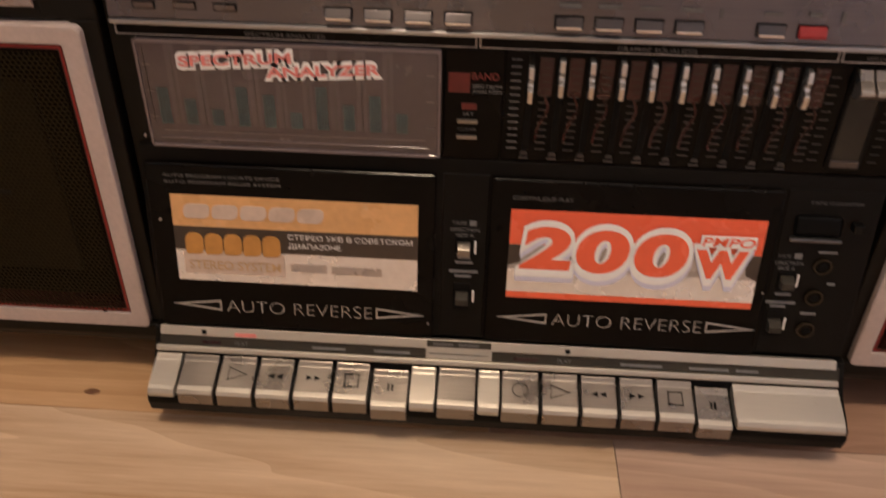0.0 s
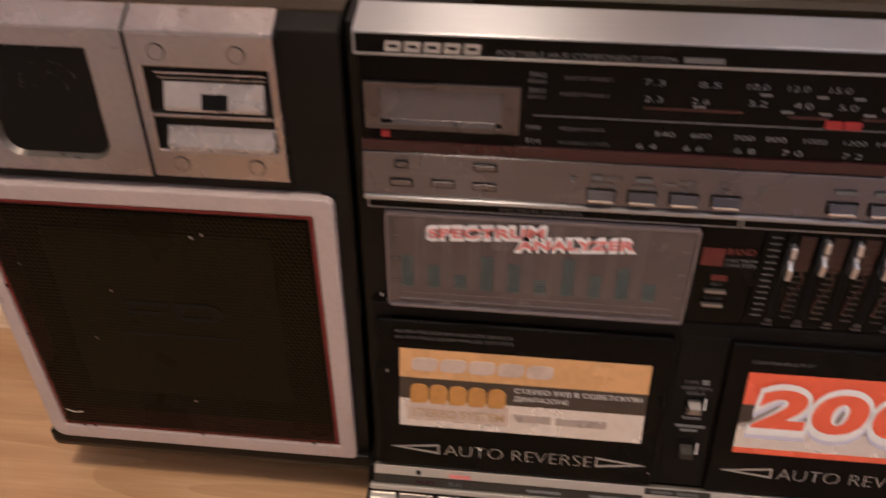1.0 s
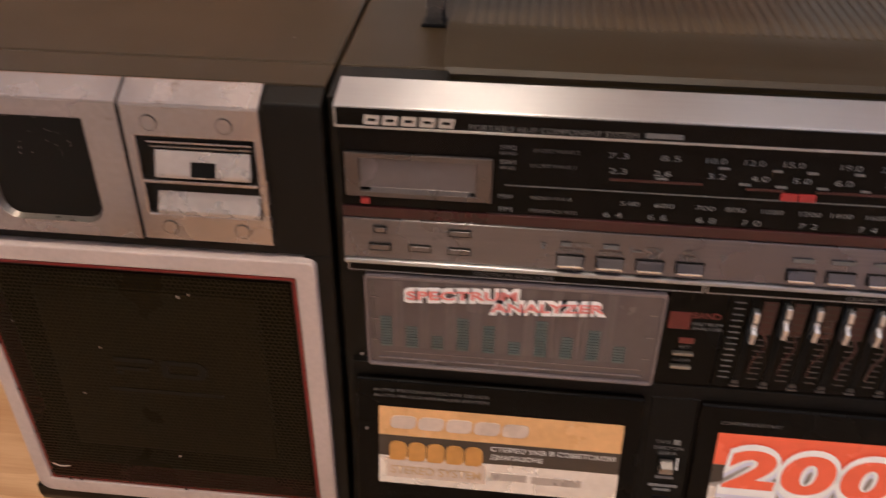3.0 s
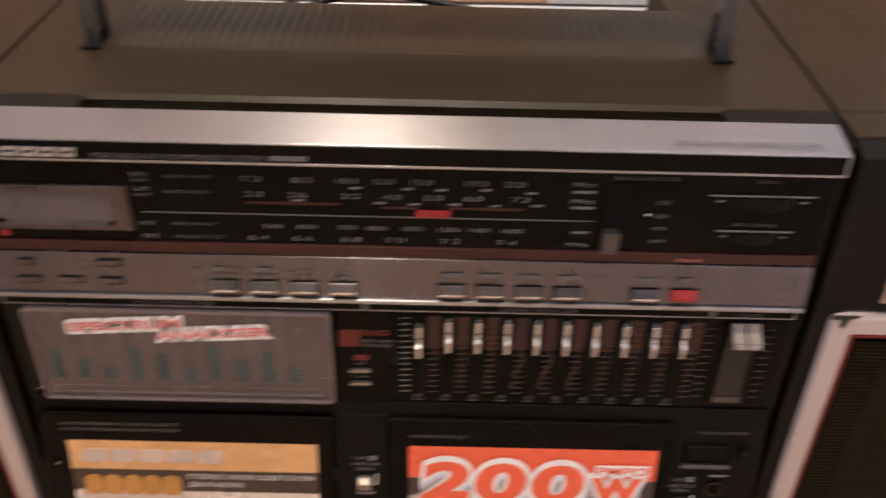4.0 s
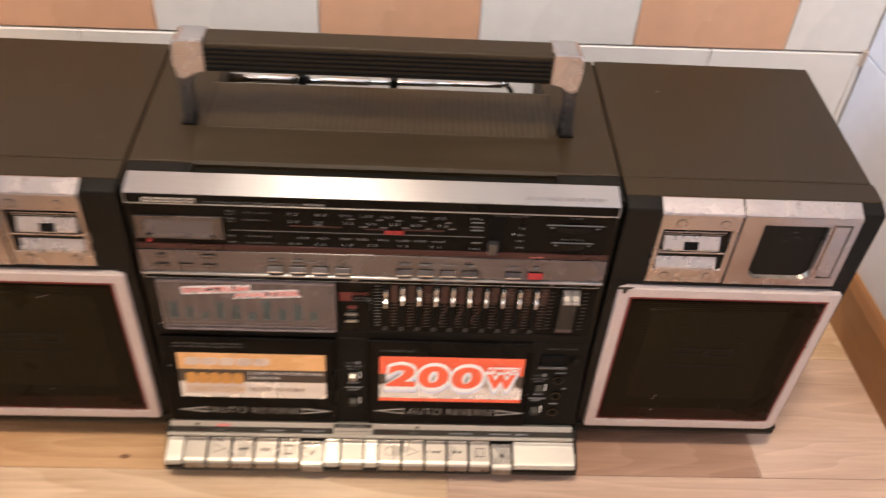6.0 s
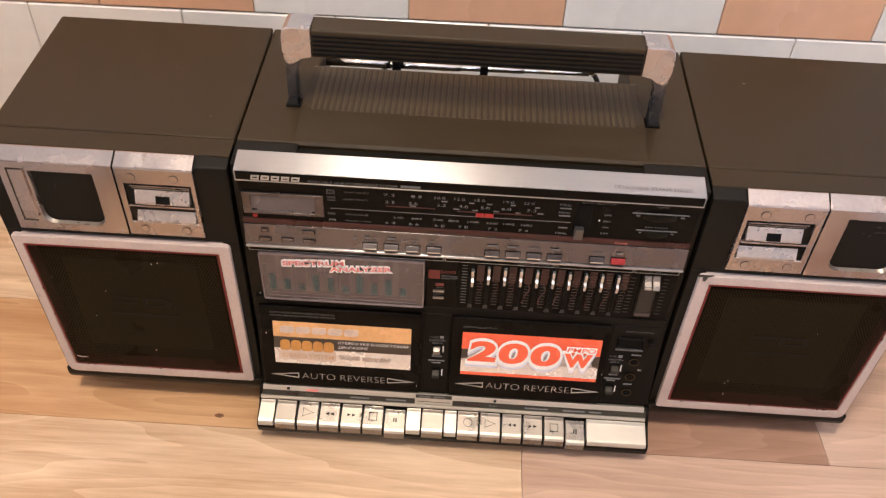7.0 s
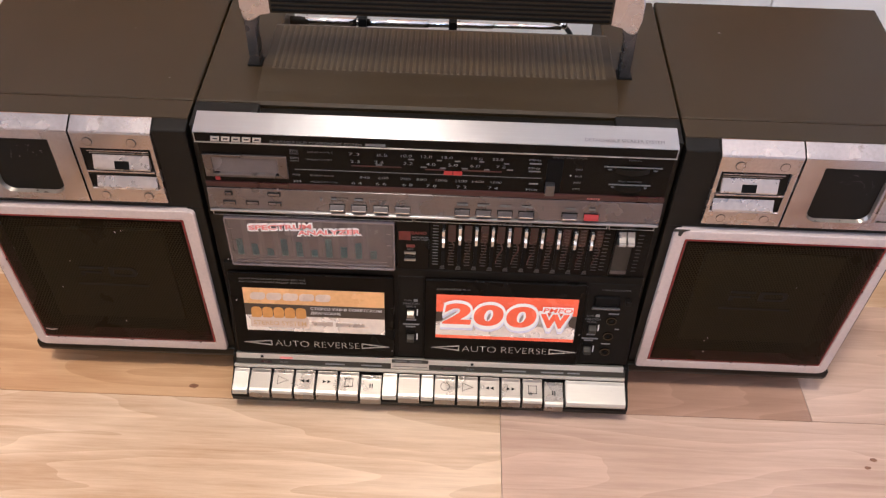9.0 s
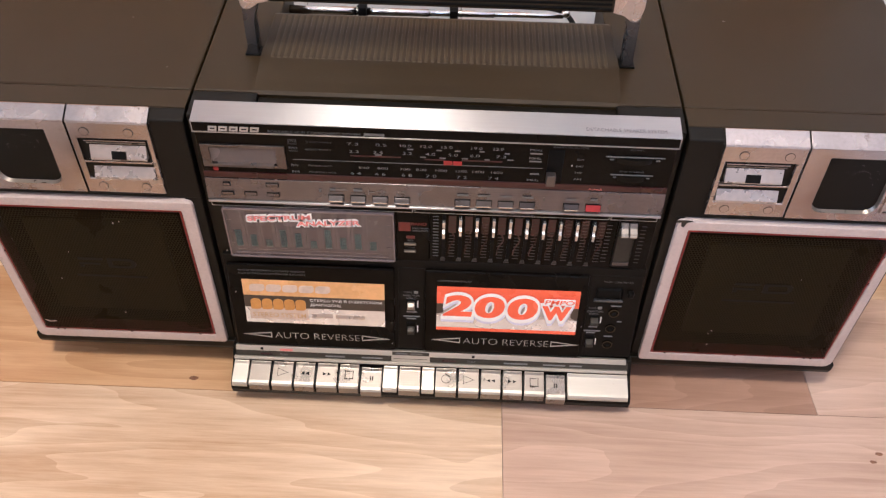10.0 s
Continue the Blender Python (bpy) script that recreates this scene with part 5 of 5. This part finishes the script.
# carrying handle
handle = prism("handle", [(0.0556, 0.2716), (0.0556, 0.2876), (0.0566, 0.2888), (0.0715, 0.2900), (0.0735, 0.2885), (0.0738, 0.2735), (0.0720, 0.2710), (0.0566, 0.2706)],
               -0.1003, 0.1003, SHELL, box, 0.0010, 3, "black carrying handle with silver end brackets")
for k in range(5):
    z = 0.2724 + 0.0029 * k
    prism("grip_ridge", [(0.0549, z + 0.0003), (0.0549, z + 0.0016), (0.0558, z + 0.0020), (0.0558, z)], -0.0990, 0.0990, RUBBER, handle, 0.0002)
for s in (-1, 1):
    bm = bmesh.new()
    o = [(0.1000, 0.2706), (0.1068, 0.2706), (0.1088, 0.2690), (0.1098, 0.2668), (0.1122, 0.2656), (0.1150, 0.2656), (0.1168, 0.2676), (0.1178, 0.2750), (0.1180, 0.2846), (0.1168, 0.2888), (0.1142, 0.2902), (0.1000, 0.2902)]
    add_plate(bm, [(s * x, z) for x, z in o], 0.0548, 0.0742, 0.0)
    bmesh.ops.bevel(bm, geom=bm.edges[:], offset=0.0007, segments=2, affect="EDGES", profile=0.5)
    part("end_bracket", bm, BRACKET, handle, "silver end bracket")
    bm = bmesh.new()
    o = [(0.1118, 0.2300), (0.1180, 0.2300), (0.1180, 0.2480), (0.1178, 0.2660), (0.1160, 0.2704), (0.1052, 0.2716), (0.1078, 0.2668), (0.1108, 0.2620), (0.1116, 0.2560)]
    add_plate(bm, [(s * x, z) for x, z in o], 0.0600, 0.0700, 0.0)
    bmesh.ops.bevel(bm, geom=bm.edges[:], offset=0.0007, segments=2, affect="EDGES", profile=0.5)
    part("post", bm, POSTGREY, handle, "dark grey handle post")
    block("hinge_foot", *sorted((s * 0.1106, s * 0.1200)), 0.0590, 0.0690, 0.2312, 0.2338, RUBBER, handle, 0.0006)

# telescopic antenna lying in the well
ant = rod("antenna", [(-0.108, 0.1320, 0.2252), (-0.060, 0.1325, 0.2252)], 0.0030, STEEL, box, "telescopic steel antenna, folded down")
for i, (a, b) in enumerate(((-0.0605, -0.010), (-0.0105, 0.035), (0.0345, 0.0820))):
    rod("section", [(a, 0.1325 + 0.001 * i, 0.2252), (b, 0.1335 + 0.001 * i, 0.2250)], 0.0026 - 0.0004 * i, STEEL, ant)
rod("joint", [(-0.116, 0.132, 0.2252), (-0.107, 0.132, 0.2252)], 0.0036, BLACK, ant)
bm = bmesh.new()
bmesh.ops.create_uvsphere(bm, u_segments=16, v_segments=10, radius=0.0030, matrix=Matrix.Translation((0.0840, 0.1380, 0.2258)))
part("tip", bm, STEEL, ant, smooth=True)
for x in (-0.0555, 0.0070):
    block("antenna_clip", x - 0.0028, x + 0.0028, 0.1280, 0.1370, 0.2035, 0.2300, RUBBER, box, 0.0006, label="black antenna clip")

# power cable behind the stereo
def smooth_way(points, steps=6):
    """A rounded way through points."""
    ps = [Vector(p) for p in points]
    ps = [2 * ps[0] - ps[1]] + ps + [2 * ps[-1] - ps[-2]]
    way = []
    for p, q, r, t in zip(ps, ps[1:], ps[2:], ps[3:]):
        for k in range(steps):
            u = k / steps
            way.append(0.5 * (2 * q + (r - p) * u + (2 * p - 5 * q + 4 * r - t) * u * u + (3 * q - p - 3 * r + t) * u ** 3))
    return way + [ps[-2]]


cable = rod("power_cable", smooth_way([(-0.078, 0.176, 0.160), (-0.068, 0.170, 0.200), (-0.0545, 0.1665, 0.2172), (-0.0365, 0.1665, 0.2240), (-0.0150, 0.1665, 0.2258), (0.0125, 0.1665, 0.2215), (0.0310, 0.1665, 0.2180),
                                       (0.0523, 0.1665, 0.2160), (0.0720, 0.1665, 0.2150), (0.0900, 0.167, 0.2080), (0.1000, 0.169, 0.180), (0.1060, 0.174, 0.10), (0.115, 0.187, 0.004)]), 0.0019, CABLE)
tagged(cable, "black power cable looped behind the stereo", "cable")

# ---- tiles, planks and skirting ----
def tile_mesh(name, w, h, d, mat):
    bm = bmesh.new()
    add_box(bm, -w / 2, w / 2, 0, d, -h / 2, h / 2, 0.0010, 1)
    me = bpy.data.meshes.new(name)
    bmesh.ops.recalc_face_normals(bm, faces=bm.faces)
    bm.to_mesh(me)
    bm.free()
    me.materials.append(mat)
    return me


PITCH, ROW = 0.1323, 0.198
TILE = {c: tile_mesh("tile", PITCH - 0.0007, ROW - 0.0013, 0.004, m) for c, m in (("w", TILEWHITE), ("p", TILEPEACH))}
CUT = tile_mesh("tile", 0.1028, ROW - 0.0013, 0.004, TILEWHITE)
HALF = tile_mesh("tile", 0.0740, ROW - 0.0018, 0.004, TILEWHITE)
SLIVER = tile_mesh("tile", 0.0052, ROW - 0.0013, 0.004, TILEWHITE)
random.seed(4)
# rows above the second are unseen, added to whiten the trim bar's reflection
for row in range(12):
    z = 0.1935 - ROW / 2 + ROW * row
    shift = -0.0575 if row % 2 else 0.0114
    for k in range(-12, 4):
        x = shift + PITCH * (k + 0.5)
        if x + PITCH / 2 > EAST + 0.02 or x - PITCH / 2 < WEST:
            continue
        peach = row % 2 == 1 and (k % 2 == 0 or k < -2)
        if row == 0 and k <= -4:
            # the lowest row stops at a cut tile beside the appliance
            if k == -4:
                t = new("tile", CUT)
                t.location = (-0.4372, NORTH - 0.0030, z)
                t.parent = wall_north
            continue
        t = new("tile", TILE["p" if peach else "w"])
        t.location = (x, NORTH - 0.0030 + random.uniform(-0.0003, 0.0003), z)
        t.parent = wall_north
    # a cut tile closes each row at the corner
    t = new("tile", HALF if row % 2 else SLIVER)
    t.location = (0.3769 if row % 2 else 0.4113, NORTH - 0.0030, z)
    t.parent = wall_north
bm = bmesh.new()
add_box(bm, WEST, -0.4892, NORTH - 0.0004, NORTH + 0.002, 0.0, 0.1930)
part("bare_wall", bm, RENDERED, wall_north, "bare stained wall where the tiles end")
bm = bmesh.new()
bmesh.ops.create_grid(bm, x_segments=40, y_segments=34, size=0.5)
for v in bm.verts:
    x, z = -0.570 + 0.160 * v.co.x, 0.046 + 0.092 * v.co.y
    edge = max(0.0, 1 - (2 * abs(v.co.x)) ** 6) * max(0.0, 1 - (2 * abs(v.co.y)) ** 6)
    lump = 0.0045 + 0.0040 * noise.noise(Vector((x, 0.3, z)) * 45) + 0.0028 * noise.noise(Vector((x, 0.7, z)) * 160)
    v.co = (x, NORTH + 0.0005 - max(0.0, lump) * edge, z)
part("plaster_patch", bm, RENDERED, wall_north, "rough patch of crumbling plaster", smooth=True)
SIDE = tile_mesh("tile", 0.2689, ROW - 0.0008, 0.004, TILECOOL)
# upper side rows are likewise unseen and added only for reflections
for row in range(12):
    for k in range(4):
        t = new("tile", SIDE)
        t.matrix_world = pose(EAST - 0.0030, NORTH - 0.0045 - 0.135 - 0.2695 * k, 0.1935 - ROW / 2 + ROW * row, 0, 0, -90)
        t.parent = wall_east
bm = bmesh.new()
add_box(bm, EAST - 0.0065, EAST - 0.0025, NORTH - 0.0060, NORTH - 0.0025, 0.182, 0.197, 0.0006)
part("grout_gap", bm, GROUT, wall_east, "dark gap in the corner grout")

# the tiled wall stands slightly askew to the stereo
wall_north.matrix_world = pose(EAST, NORTH, 0, 0, 0, 1.15) @ pose(-EAST, -NORTH, 0)

skirting = tagged(new("skirting_board"), "varnished wooden skirting board along the tiled wall", "skirting", kind="structure")
bm = bmesh.new()
prof = [(0.0, 0.0005), (0.0, 0.046), (-0.004, 0.050), (-0.009, 0.0485), (-0.013, 0.043), (-0.0145, 0.0005)]
a = [bm.verts.new((EAST - 0.0031 + x, 0.012, z)) for x, z in prof]
b = [bm.verts.new((EAST - 0.0031 + x, NORTH - 0.004, z)) for x, z in prof]
bm.faces.new(a), bm.faces.new(b[::-1])
for i in range(len(a)):
    j = (i + 1) % len(a)
    bm.faces.new((a[i], b[i], b[j], a[j]))
bmesh.ops.bevel(bm, geom=[e for e in bm.edges if all(v.co.y < 0.02 for v in e.verts)], offset=0.004, segments=3, affect="EDGES")
# a local frame whose x runs along the board, for its grain
turn = pose(EAST, 0.15, 0, 0, 0, 90)
bm.transform(turn.inverted())
board = part("board", bm, SKIRT, skirting)
board.matrix_world = turn

PLANK_W = 0.1187


def plank_mesh(length, mat):
    bm = bmesh.new()
    add_box(bm, 0, length, 0.0002, PLANK_W - 0.0002, -0.008, 0.0, 0.00015, 1)
    me = bpy.data.meshes.new("plank")
    bmesh.ops.recalc_face_normals(bm, faces=bm.faces)
    bm.to_mesh(me)
    bm.free()
    me.materials.append(mat)
    return me


LONG = 0.92
JOINT = {0: 0.0528, 1: 0.2844, 2: -0.16, -1: 0.31, 3: 0.1}
TONE = {(0, -1): 0, (0, 0): 1, (1, -1): 2, (1, 0): 1}
boards = []
for row in range(-21, 4):
    first = JOINT.get(row, (row * 0.377) % LONG)
    k0 = int((WEST - first) // LONG)
    for k in range(k0, k0 + 5):
        x0 = first + LONG * k
        tone = TONE.get((row, k), (row * 7 + k * 5) % 3 if row % 2 else 0)
        if row == 1 and k == -1:
            # a joint added unseen under the stereo: warmer light at left is in the tone
            boards += [(row, x0, 0.0, 3), (row, 0.0, x0 + LONG, 2)]
        else:
            boards.append((row, x0, x0 + LONG, tone))
for row, x0, x1, tone in boards:
    x0, x1 = max(x0, WEST), min(x1, EAST)
    y0 = -0.1449 + PLANK_W * row
    if x1 - x0 < 0.01 or y0 + PLANK_W < SOUTH or y0 > NORTH:
        continue
    p = new("plank", plank_mesh(x1 - x0 - 0.0003, OAKS[tone]))
    p.location = (x0, y0, 0)
    p.parent = floor
for kx, ky, r in ((-0.1782, -0.0162, 0.0024), (0.3185, -0.0573, 0.0018), (0.3123, -0.0639, 0.0016)):
    bm = bmesh.new()
    bmesh.ops.create_circle(bm, cap_ends=True, segments=14, radius=r, matrix=Matrix.LocRotScale((kx, ky, 0.00015), None, (1.5, 0.8, 1)))
    for v in bm.verts:
        v.co.x += 0.3 * r * noise.noise(v.co * 900)
        v.co.y += 0.3 * r * noise.noise(v.co * 700)
    part("knot", bm, KNOT, floor, "dark knot in the wood")
